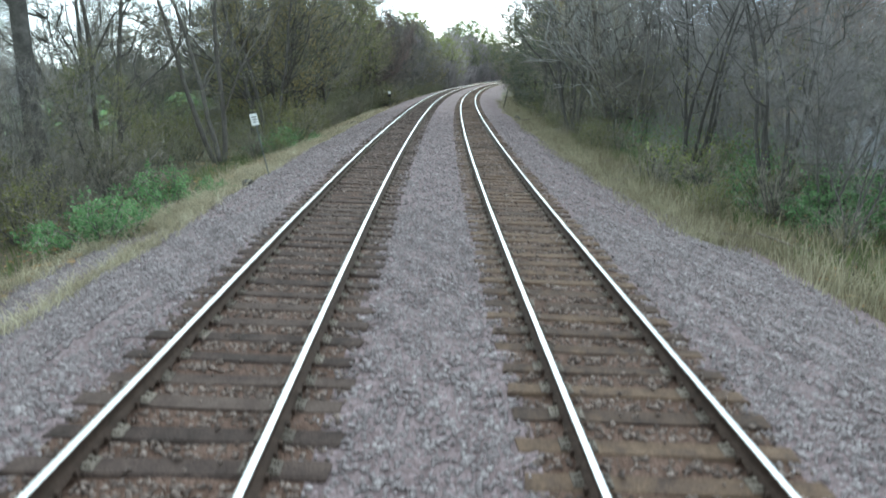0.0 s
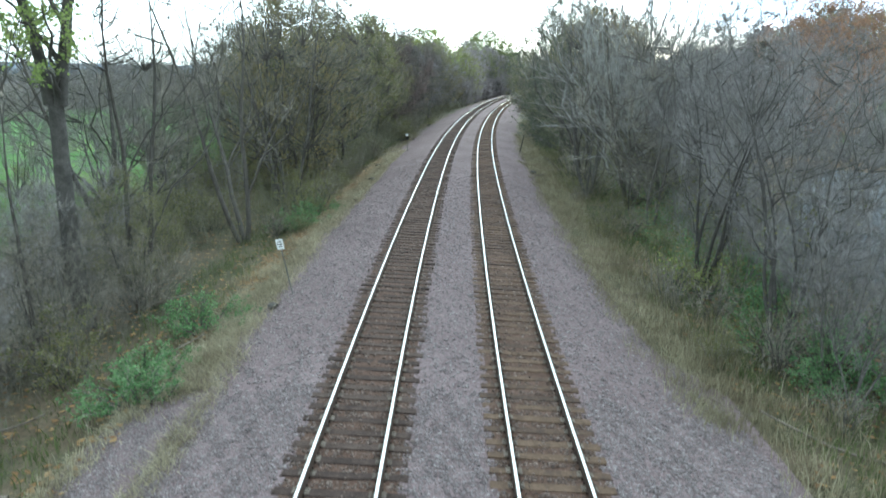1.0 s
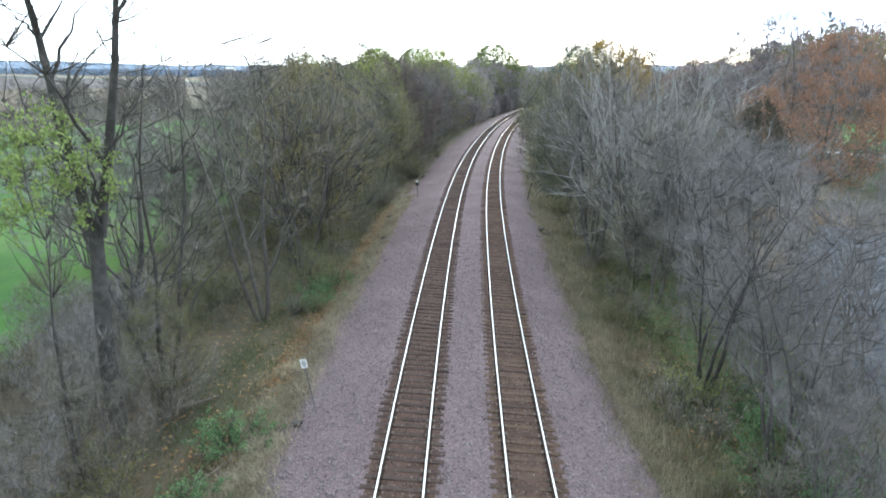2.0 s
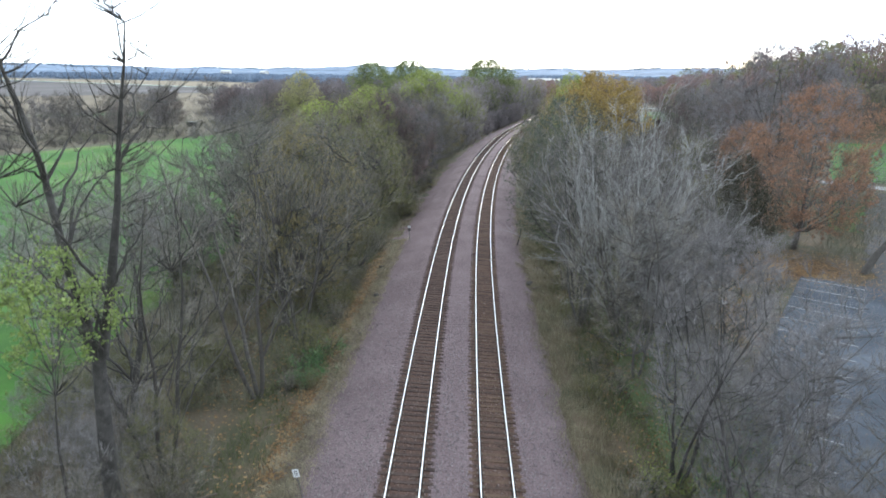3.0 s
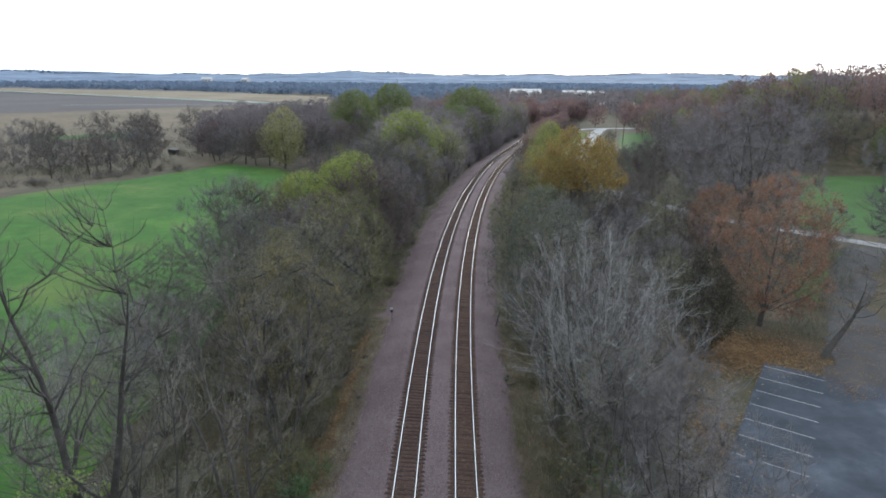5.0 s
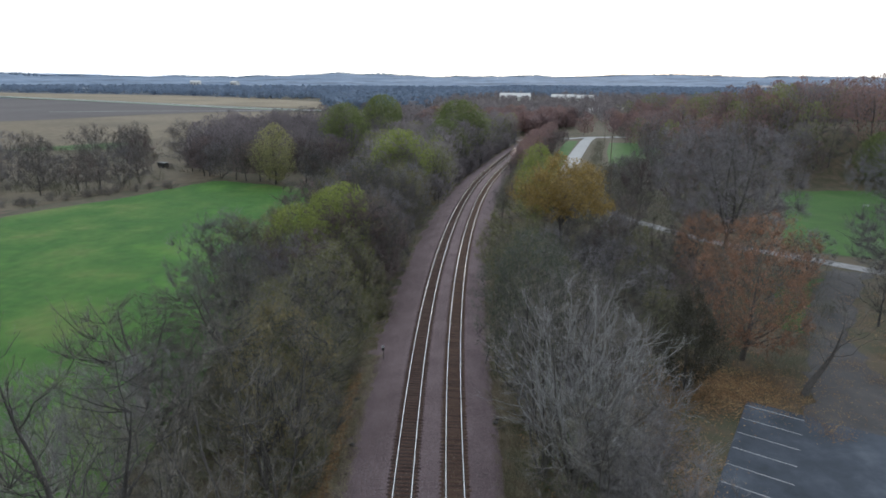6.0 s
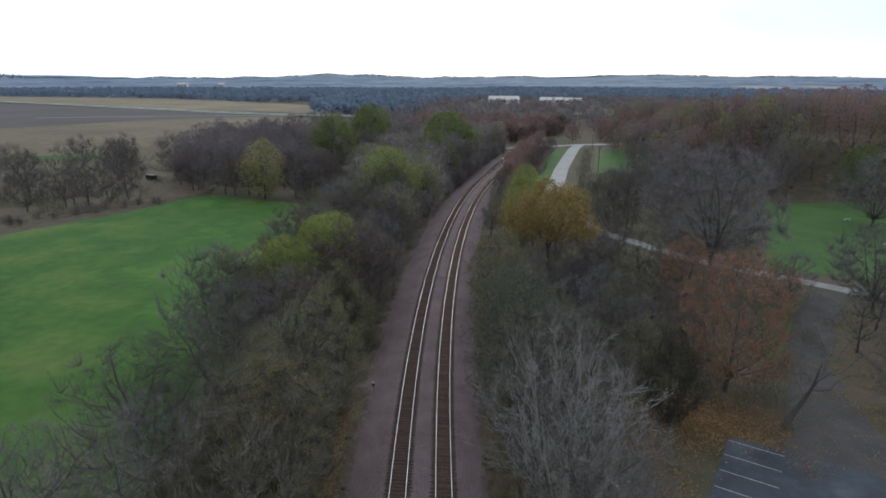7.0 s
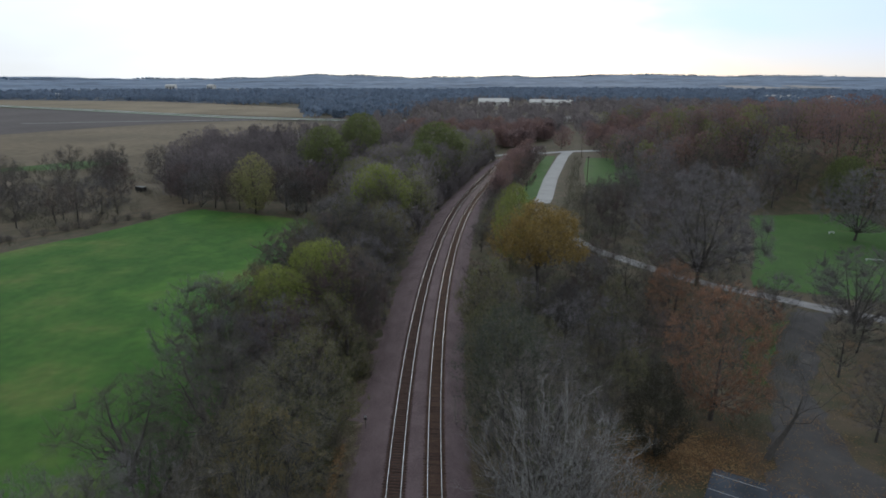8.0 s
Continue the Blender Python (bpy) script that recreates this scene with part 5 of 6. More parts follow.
WOOD_OLIVE = crowns("olive_autumn_crowns", [(0.3, (0.17, 0.18, 0.095)), (0.5, (0.22, 0.225, 0.115)), (0.7, (0.26, 0.27, 0.13))])
far_woods("rising_wood", p_[:380], "reddish-brown wood on the rising ground", WOOD_PLUM, 7, 13, 20, 420, 0.8, 0.26, True, 0.34)
far_woods("rising_wood", p_[380:560], "grey-brown bare wood on the rising ground", WOOD_BROWN, 17, 12, 19, 420, 0.95, 0.14, True, 0.32)
far_woods("rising_wood", p_[560:], "olive-leaved wood on the rising ground", WOOD_OLIVE, 18, 12, 20, 420, 0.72, 0.3, True, 0.36)
p_ = np.stack([r_.uniform(-60, 110, 240), r_.uniform(388, 480, 240)], -1)
p_ = p_[np.abs(p_[:, 0] - line_x(p_[:, 1])) > 13]
far_woods("crossing_wood", p_, "reddish-brown wood behind the road crossing", WOOD_PLUM, 8, 9, 14, 286, 1.2)
p_ = np.stack([r_.uniform(-225, -30, 520), r_.uniform(205, 420, 520)], -1)
p_ = p_[(p_[:, 0] > -120 - (p_[:, 1] - 205) * 0.4) & (p_[:, 0] < line_x(p_[:, 1]) - 26) & (p_[:, 1] > 214 + np.clip(-p_[:, 0] - 110, 0, 200) * 0.7)]
far_woods("field_wood", p_, "bare brown wood beyond the green field", WOOD_DARK, 6, 11, 18, 420, 0.9, 0.13, True, 0.3)
q_ = np.stack([r_.uniform(160, 335, 230), r_.uniform(0, 1, 230)], -1)
lx_, ly_, _ = on_line(q_[:, 0], -10.5 - q_[:, 1] * np.interp(q_[:, 0], [160, 200, 330], [16, 28, 30]))
p_ = np.stack([lx_, ly_], -1)
far_woods("line_wood", p_[:160], "bare brown wood beside the bend of the line", WOOD_BROWN, 21, 14, 19.5, 420, 0.85, 0.13, True, 0.32)
far_woods("line_wood", p_[160:], "olive-tinged wood beside the bend of the line", WOOD_OLIVE, 22, 13, 18.5, 420, 0.75, 0.15, True, 0.34)

# ---- undergrowth: twigs and saplings too many to count ----
def beside(n, s0, s1, u0, u1, power=1.0):
    lx, ly, _ = on_line(s0 + (s1 - s0) * r_.random_sample(n)**power, r_.uniform(u0, u1, n))
    return np.stack([lx, ly], -1)


BRUSH = bark("grey_olive_brush", (0.135, 0.132, 0.095), (0.245, 0.242, 0.175))
BRUSH_GREY = bark("grey_sapling_brush", (0.185, 0.174, 0.17), (0.3, 0.286, 0.28))
p_ = beside(90, 14, 34, -22, -11.5)
brushwood("lineside_brush", p_, "low grey-olive tangle of twigs under the trees", BRUSH, 30, 0.3, 1.1, 14, 0.016, 1.3)
p_ = beside(260, 4, 31, -26, -11.8)
brushwood("lineside_brush", p_, "dark low brush and dead stems on the woodland floor", TWIG_DARK, 37, 0.5, 2.3, 16, 0.013, 1.4)
p_ = beside(150, 11, 29, -25, -12)
brushwood("lineside_brush", p_, "thin dark sapling stems under the tall tree", TWIG_DARK, 45, 1.8, 4.6, 9, 0.02, 1.3)
p_ = beside(230, 34, 75, -26, -10.4)
brushwood("lineside_brush", p_, "grey-olive tangle of twigs under the trees", BRUSH, 31, 0.9, 3.2, 20, 0.024, 1.3)
p_ = beside(420, 60, 165, -34, -9.5)
brushwood("lineside_brush", p_, "grey-olive tangle of twigs under the trees", BRUSH, 32, 2.0, 5.0, 22, 0.03, 1.6)
p_ = beside(70, 24, 62, 11.5, 18)
brushwood("lot_brush", p_, "pale grey saplings between the line and the lot", BRUSH_GREY, 33, 1.5, 4.5, 22, 0.017, 1.0)
p_ = np.stack([r_.uniform(6, 62, 900), r_.uniform(60, 172, 900)], -1)
drive_ = np.abs(p_[:, 1] - np.interp(p_[:, 0], [24, 27, 33, 42, 50, 58, 66], [166, 156, 147, 134, 127, 121, 115])) > 4
lot_a = (p_[:, 0] - LOT_O.x) * LOT_A.x + (p_[:, 1] - LOT_O.y) * LOT_A.y
lot_b = (p_[:, 0] - LOT_O.x) * LOT_B.x + (p_[:, 1] - LOT_O.y) * LOT_B.y
open_ = (lot_b > 2.5 - 0.2 * np.clip(lot_a, -20, 0)) & (lot_b < 26) | (lot_a > -3) & (lot_b > -6)
off_lawn = ~((p_[:, 0] > 52 + (p_[:, 1] - 128) * 0.42) & (p_[:, 1] > 112))
leafy_ = np.hypot(p_[:, 0] - 25, p_[:, 1] - 65) < 6
brushwood("park_brush", p_[drive_ & ~open_ & off_lawn & ~leafy_], "brown and grey brush between the park trees", BRUSH, 34, 1.5, 4.5, 20, 0.03, 1.7)
p_ = beside(260, 165, 330, 7.5, 12)
p_ = p_[np.abs(p_[:, 0] - np.interp(p_[:, 1], [205, 225, 270, 312], [19, 23, 29, 36])) > 5]
brushwood("cutting_brush", p_, "brown brush beside the bend of the line", BRUSH, 35, 2, 5, 20, 0.04, 1.7)
p_ = np.stack([r_.uniform(24, 66, 520), r_.uniform(165, 345, 520)], -1)
beyond_ = p_[:, 0] - np.interp(p_[:, 1], [165, 205, 225, 270, 312, 352], [22, 23, 27, 33, 40, 47])
p_ = p_[(beyond_ > 1.5) & ((p_[:, 1] < 246) | (beyond_ < 6)) & ~((p_[:, 0] > 52 + (p_[:, 1] - 128) * 0.42) & (p_[:, 1] < 204))]
brushwood("roadside_brush", p_, "brown brush along the park road", BRUSH, 36, 2, 5.5, 22, 0.045, 1.8)
p_ = beside(46, 22, 50, 14, 17.6)
brushwood("lot_brush", p_, "grey saplings beside the parking lot", BRUSH_GREY, 38, 2.5, 6.0, 18, 0.014, 1.1)


p_ = np.stack([r_.uniform(-275, -118, 640), r_.uniform(150, 330, 640)], -1)
p_ = p_[(p_[:, 0] < -130 + (p_[:, 1] - 150) * 0.42) & (p_[:, 0] > -188 - (p_[:, 1] - 150) * 0.5) & (np.sin(p_[:, 0] * 0.09) + np.sin(p_[:, 1] * 0.07) > -0.5)]
brushwood("meadow_brush", p_, "brown brush and saplings over the rough meadow", BRUSH, 39, 1.5, 5.5, 14, 0.06, 2.6)


def leaf_haze(name, spots, label, material, seed, top, size):
    """Small leaves left on the twigs of the undergrowth."""
    r = np.random.RandomState(seed)
    n = len(spots)
    c = np.stack([spots[:, 0], spots[:, 1], ground_z(spots[:, 0], spots[:, 1]) + 0.15 + top * r.random_sample(n)**1.6], -1)
    a = r.normal(0, 1, (n, 3))
    a /= np.linalg.norm(a, axis=1)[:, None]
    b = np.cross(a, r.normal(0, 1, (n, 3)))
    b /= np.linalg.norm(b, axis=1)[:, None] + 1e-9
    w = (size * r.uniform(0.6, 1.4, n))[:, None]
    v = np.stack([c - a * w * 0.5, c + b * w * 0.36, c + a * w * 0.5, c - b * w * 0.36], 1).reshape(-1, 3)
    return thing(name, mesh_from(name, v, np.arange(n * 4).reshape(-1, 4), material), label, "leaves", kind="stuff")


def clustered(n, clumps, s0, s1, u0, u1, spread):
    k = r_.randint(0, clumps, n)
    return beside(clumps, s0, s1, u0, u1)[k] + r_.normal(0, spread, (n, 2))


leaf_haze("undergrowth_leaves", clustered(17000, 120, 34, 75, -25, -10.8, 0.8), "thin olive leaves on the undergrowth twigs", LEAF_OLIVE, 41, 6.0, 0.085)
leaf_haze("undergrowth_leaves", clustered(26000, 170, 60, 160, -32, -10.5, 1.3), "thin olive leaves on the undergrowth twigs", LEAF_OLIVE, 42, 8.0, 0.16)
leaf_haze("undergrowth_leaves", clustered(11000, 70, 15, 52, 10.6, 16.5, 0.6), "green and olive leaves low on the undergrowth", LEAF_SHRUB, 43, 2.0, 0.075)
leaf_haze("undergrowth_leaves", clustered(14000, 90, 20, 70, 10, 17, 0.9), "thin olive leaves on the undergrowth twigs", LEAF_OLIVE, 44, 5.5, 0.09)
# the wood that closes in on the line where it bends out of sight
lx_, ly_, _ = on_line(r_.uniform(222, 335, 60), r_.uniform(7.0, 11.5, 60))
far_woods("cutting_wood", np.stack([lx_, ly_], -1), "reddish-brown young wood beside the bend of the line", WOOD_PLUM, 23, 7, 12.5, 340, 0.75, 0.14, True, 0.36)
lx_, ly_, _ = on_line(r_.uniform(168, 330, 70), r_.uniform(-11.5, -8.2, 70))
far_woods("cutting_wood", np.stack([lx_, ly_], -1), "grey-brown young wood beside the bend of the line", WOOD_BROWN, 24, 4, 8, 260, 0.7, 0.14, True, 0.36)


# ---- the two tracks ----
RAIL = [(-0.075, -0.178), (0.075, -0.178), (0.075, -0.166), (0.016, -0.148), (0.009, -0.13), (0.009, -0.052), (0.036, -0.04), (0.037, -0.012), (0.03, -0.004), (-0.03, -0.004), (-0.037, -0.012), (-0.036, -0.04), (-0.009, -0.052), (-0.009, -0.13), (-0.016, -0.148), (-0.075, -0.166)]
TOP = [(-0.033, -0.005), (-0.027, -0.001), (-0.016, 0.0), (0.016, 0.0), (0.027, -0.001), (0.033, -0.005)]


def swept(name, section, u, material, closed):
    s = spaced([(-40, 60, 200), (60, 400, 340)])
    k = len(section)
    su, sz = np.array([p[0] for p in section]), np.array([p[1] for p in section])
    x, y, _ = on_line(s[:, None], u + su[None, :])
    z = np.broadcast_to(-(u + su[None, :]) * CANT + sz[None, :], x.shape)
    i = np.arange(x.size).reshape(x.shape)
    j = np.roll(i, -1, 1) if closed else i[:, 1:]
    a = i if closed else i[:, :-1]
    q = np.stack([a[:-1], j[:-1], j[1:], a[1:]], -1).reshape(-1, 4)
    return mesh_from(name, np.stack([x, y, z], -1).reshape(-1, 3), q[:, ::-1] if not closed else q[:, ::-1], material, False)


def tie_mesh(seed, material):
    r = random.Random(seed)
    bm = bmesh.new()
    box(bm, -1.3, 1.3, -0.115, 0.115, -0.17, 0.0)
    bmesh.ops.bevel(bm, geom=list(bm.edges), offset=0.014, segments=1, affect="EDGES")
    for v in bm.verts:
        worn = 1.6 if abs(v.co.x) > 1.1 else 0.6
        v.co += Vector((r.uniform(-0.02, 0.02) * worn, r.uniform(-0.009, 0.009) * worn, r.uniform(-0.009, 0.003) * worn))
    return bm_mesh("tie", bm, material)


def plate_mesh():
    bm = bmesh.new()
    box(bm, -0.17, 0.17, -0.095, 0.095, 0.0, 0.016)
    box(bm, -0.1, -0.082, -0.095, 0.095, 0.016, 0.028)
    box(bm, 0.082, 0.1, -0.095, 0.095, 0.016, 0.028)
    for sx in (-1, 1):
        for sy in (-0.045, 0.05):
            box(bm, sx * 0.098 - 0.018, sx * 0.098 + 0.018, sy - 0.016, sy + 0.016, 0.016, 0.045)
            box(bm, sx * 0.138 - 0.012, sx * 0.138 + 0.012, -sy - 0.012, -sy + 0.012, 0.016, 0.032)
    return bm_mesh("tie_plate", bm, PLATE)


def anchor_mesh():
    bm = bmesh.new()
    box(bm, -0.095, 0.095, -0.022, 0.022, -0.02, 0.0)
    box(bm, -0.105, -0.07, -0.025, 0.025, -0.02, 0.04)
    box(bm, 0.07, 0.105, -0.025, 0.025, -0.02, 0.04)
    return bm_mesh("rail_anchor", bm, RUST, 0.004)


plate, anchor = plate_mesh(), anchor_mesh()
cant_angle = math.degrees(math.atan(CANT))
spot = random.Random(8)
for side, wood, tone in ((-2.135, TIE, "dark weathered"), (2.135, TIE_NEW, "brown weathered")):
    track = tagged(new("railway_track"), "railway track with polished rails on " + tone + " timber ties", "railway track", "railway tracks")
    ties = [tie_mesh(20 + k, wood) for k in range(5)]
    for g in (-0.7525, 0.7525):
        rail = child("rail", swept("rail", RAIL, side + g, RUST, True), track, label="rusty steel rail with a polished head")
        child("running_surface", swept("running_surface", TOP, side + g, POLISHED, False), rail, label="polished steel running surface")
    for k in range(280):
        s = -6 + k * 0.52 + spot.uniform(-0.03, 0.03)
        off = side + spot.uniform(-0.05, 0.05)
        x, y, h = on_line(s, off)
        at = pose(float(x), float(y), -off * CANT - 0.186 + spot.uniform(-0.012, 0.004), 0, cant_angle, -math.degrees(float(h)) + spot.uniform(-0.8, 0.8))
        tie = child("tie", ties[spot.randrange(5)], track, at)
        if 0 < s < 48:
            for g in (-0.7525, 0.7525):
                child("tie_plate", plate, tie, pose(g + side - off, 0, 0.001))
                if s < 26:
                    for dy in (-0.15, 0.15):
                        child("rail_anchor", anchor, tie, pose(g + side - off, dy, 0.012))
    # the far ties, joined
    s = np.arange(-6 + 280 * 0.52, 395, 0.52)
    bx = np.array([(-1.3, -0.115, -0.17), (1.3, -0.115, -0.17), (1.3, 0.115, -0.17), (-1.3, 0.115, -0.17), (-1.3, -0.115, 0), (1.3, -0.115, 0), (1.3, 0.115, 0), (-1.3, 0.115, 0)])
    x, y, _ = on_line(s[:, None] + bx[None, :, 1], side + bx[None, :, 0])
    z = -(side + bx[None, :, 0]) * CANT - 0.188 + bx[None, :, 2] + 0 * x
    f = np.array([(4, 5, 6, 7), (0, 1, 5, 4), (1, 2, 6, 5), (2, 3, 7, 6), (3, 0, 4, 7)])
    child("tie_row", mesh_from("tie_row", np.stack([x, y, z], -1).reshape(-1, 3), (f[None] + (np.arange(len(s)) * 8)[:, None, None]).reshape(-1, 4), wood), track, kind="stuff")

# ---- loose stones of the ballast ----
def stones(name, s0, s1, per_m2, size, seed, label):
    r = np.random.RandomState(seed)
    n = int((s1 - s0) * 16.4 * per_m2)
    s, u = s0 + (s1 - s0) * r.random_sample(n), r.uniform(-9.2, 7.9, n)
    on_tie = np.minimum(np.abs(u + 2.135), np.abs(u - 2.135)) < 1.34
    rail = np.min([np.abs(np.abs(u) - 2.135 - 0.7525), np.abs(np.abs(u) - 2.135 + 0.7525)], 0) < 0.12
    phase = (s + 6) % 0.52
    over = on_tie & ((phase < 0.15) | (phase > 0.37))
    ok = ~(over & (r.random_sample(n) > 0.03)) & ~rail & (r.random_sample(n) < np.clip((60 - s) / 42, 0, 1)) & (u < np.interp(s, [13, 28], [8.1, 6.5])) & (u > np.interp(s, [14, 26], [-9.2, -8.4]))
    s, u, over = s[ok], u[ok], over[ok]
    n = len(s)
    x, y, _ = on_line(s, u)
    z = bed_z(s, u) + np.where(over, 0.05, 0.008)
    rad = size * r.uniform(0.55, 1.35, n)
    octa = np.array([(1, 0, 0), (0, 1, 0), (-1, 0, 0), (0, -1, 0), (0, 0, 0.75), (0, 0, -0.75)])
    v = octa[None] * rad[:, None, None] * r.uniform(0.55, 1.3, (n, 6, 3))
    v = v + r.uniform(-0.3, 0.3, (n, 6, 3)) * rad[:, None, None]
    w = r.uniform(0, 6.283, n)
    c, sn = np.cos(w)[:, None], np.sin(w)[:, None]
    v = np.stack([v[..., 0] * c - v[..., 1] * sn, v[..., 0] * sn + v[..., 1] * c, v[..., 2]], -1) + np.stack([x, y, z], -1)[:, None]
    t = np.array([(0, 1, 4), (1, 2, 4), (2, 3, 4), (3, 0, 4), (1, 0, 5), (2, 1, 5), (3, 2, 5), (0, 3, 5)])
    f = (t[None] + (np.arange(n) * 6)[:, None, None]).reshape(-1, 3)
    me = mesh_from(name, v.reshape(-1, 3), f, STONE)
    me.materials.append(STONE_BROWN)
    me.polygons.foreach_set("material_index", np.repeat((np.abs(np.abs(u) - 2.135) < 1.2 + r.uniform(-0.2, 0.2, n)).astype(np.int32), 8))
    thing(name, me, label, "ballast", kind="stuff")


stones("ballast_stones", -3.0, 15, 330, 0.033, 1, "loose pinkish-grey crushed stones on the track bed")
stones("ballast_stones", 15, 60, 75, 0.046, 2, "loose pinkish-grey crushed stones along the track bed")

# ---- grasses ----
def blades(name, n, bands, height, width, material, label, seed, clump=0.35, s0=3, s1=120, lie=(0.15, 0.75)):
    r = np.random.RandomState(seed)
    m = max(1, n // 22)
    cs, cu = s0 + (s1 - s0) * r.random_sample(m)**1.25, np.zeros(m)
    pick = r.randint(0, len(bands), m)
    for k, (a, b) in enumerate(bands):
        cu[pick == k] = r.uniform(a, b, (pick == k).sum())
    cu = np.where(cu > 0, cu + np.interp(cs, [8, 24], [0.6, -0.5]), cu)
    k = r.randint(0, m, n)
    s, u = cs[k] + r.normal(0, clump, n), cu[k] + r.normal(0, clump * 0.7, n)
    x, y, _ = on_line(s, u)
    z = np.where((u > -9.2) & (u < 7.2), np.maximum(bed_z(s, u), ground_z(x, y) - 0.1), ground_z(x, y))
    h = height * r.uniform(0.4, 1.2, n) * (0.6 + 0.8 * r.random_sample(m))[k]
    az = r.uniform(0, 6.283, n)
    bend = r.uniform(lie[0], lie[1], n)
    a2 = r.uniform(0, 6.283, n)
    w = width * r.uniform(0.6, 1.3, n)
    p = np.stack([x, y, z - 0.02], -1)
    side = np.stack([np.cos(az), np.sin(az), 0 * az], -1) * w[:, None] / 2
    tipv = p + np.stack([np.cos(a2) * bend * h, np.sin(a2) * bend * h, h], -1)
    mid = p + np.stack([np.cos(a2) * bend * h * 0.3, np.sin(a2) * bend * h * 0.3, h * 0.6], -1)
    v = np.stack([p - side, p + side, mid + side * 0.7, mid - side * 0.7, tipv], 1).reshape(-1, 3)
    b = (np.arange(n) * 5)[:, None]
    f = np.concatenate([np.concatenate([b, b + 1, b + 2], 1), np.concatenate([b, b + 2, b + 3], 1), np.concatenate([b + 3, b + 2, b + 4], 1)])
    thing(name, mesh_from(name, v, f, material), label, "grass", kind="stuff")


blades("dry_grass", 20000, [(-10.0, -8.8), (7.6, 9.2), (7.9, 10)], 0.4, 0.026, GRASS_DRY, "tufts of dry tan grass along the ballast edge", 11, 0.3)
blades("tall_grass", 8000, [(7.8, 9.6), (8.4, 10.8)], 0.62, 0.024, GRASS_DRY, "tall tan grass at the foot of the ballast", 15, 0.4, 10, 75, (0.2, 0.7))
blades("straw_grass", 30000, [(-9.2, -7.9), (-8.6, -7.2), (-8.2, -6.9)], 0.34, 0.022, GRASS_STRAW, "matted pale straw-coloured grass on the ballast shoulder", 13, 0.3, 16, 70, (0.6, 1.6))
blades("straw_grass", 7500, [(-6.85, -6.3), (-9.3, -8.5)], 0.27, 0.02, GRASS_STRAW, "thin line of pale straw across the near ballast", 16, 0.26, 4, 18, (0.7, 1.8))
blades("green_grass", 34000, [(8.9, 16), (-12.5, -9.8), (9.2, 12)], 0.4, 0.03, GRASS_GREEN, "rough green grass under the trees", 12, 0.5)

blades("edge_grass", 26000, [(6.2, 7.4), (6.8, 7.8), (6.9, 9.2), (-8.9, -7.9)], 0.3, 0.022, GRASS_DRY, "sparse dry grass that creeps into the ballast edge", 14, 0.35, 15, 90, (0.3, 1.2))

# fallen leaves by the parking lot and on the wood's floor
r_ = np.random.RandomState(21)
n = 26000
side_ = r_.uniform(-9, 9, n)
sx_, sy_, _ = on_line(r_.uniform(6, 70, n), np.where(side_ > 0, 8.5, -8.5) + side_)
edge_x, edge_y, _ = on_line(r_.uniform(26, 66, n), -9.0 + r_.normal(0, 0.45, n))
pick_ = r_.random_sample(n)[:, None]
c = np.where(pick_ < 0.45, np.stack([25 + r_.normal(0, 4.5, n), 65.5 + r_.normal(0, 3.2, n)], -1), np.where(pick_ < 0.6, np.stack([16.5 + r_.normal(0, 2, n), 52 + r_.normal(0, 6, n)], -1), np.where(pick_ < 0.72, np.stack([edge_x, edge_y], -1), np.stack([sx_, sy_], -1))))
z = ground_z(c[:, 0], c[:, 1]) + 0.06 + r_.uniform(0, 0.05, n)
w = r_.uniform(0, 6.283, n)
sz = r_.uniform(0.05, 0.16, n)
q4 = np.stack([np.stack([np.cos(w + k * 1.5708) * sz * (1 if k % 2 else 0.55), np.sin(w + k * 1.5708) * sz * (1 if k % 2 else 0.55), r_.uniform(-0.02, 0.02, n)], -1) for k in range(4)], 1)
v = q4 + np.concatenate([c, z[:, None]], -1)[:, None]
thing("fallen_leaves", mesh_from("fallen_leaves", v.reshape(-1, 3), np.arange(4 * n).reshape(n, 4), LITTER), "brown fallen leaves strewn over the ground under trees", "leaves", kind="stuff")


n = 9000
k_ = r_.randint(0, 130, n)
c = np.stack([r_.uniform(31, 62, 130), r_.uniform(56, 104, 130)], -1)[k_] + r_.normal(0, 0.9, (n, 2))
z = ground_z(c[:, 0], c[:, 1]) + 0.115 + r_.uniform(0, 0.03, n)
w = r_.uniform(0, 6.283, n)
sz = r_.uniform(0.05, 0.13, n)
q4 = np.stack([np.stack([np.cos(w + k * 1.5708) * sz * (1 if k % 2 else 0.55), np.sin(w + k * 1.5708) * sz * (1 if k % 2 else 0.55), 0 * w], -1) for k in range(4)], 1)
v = q4 + np.concatenate([c, z[:, None]], -1)[:, None]
thing("fallen_leaves", mesh_from("fallen_leaves", v.reshape(-1, 3), np.arange(4 * n).reshape(n, 4), LITTER), "brown fallen leaves blown over the drive", "leaves", kind="stuff")


# ---- lineside posts ----
def rod(bm, p, q, r, sides=8):
    p, q = Vector(p), Vector(q)
    d = (q - p).normalized()
    a = d.orthogonal().normalized()
    b = d.cross(a)
    ring = [[bm.verts.new(c + (a * math.cos(w) + b * math.sin(w)) * r) for w in (2 * math.pi * k / sides for k in range(sides))] for c in (p, q)]
    for k in range(sides):
        bm.faces.new((ring[0][k], ring[0][(k + 1) % sides], ring[1][(k + 1) % sides], ring[1][k]))
    bm.faces.new(ring[0][::-1])
    bm.faces.new(ring[1])


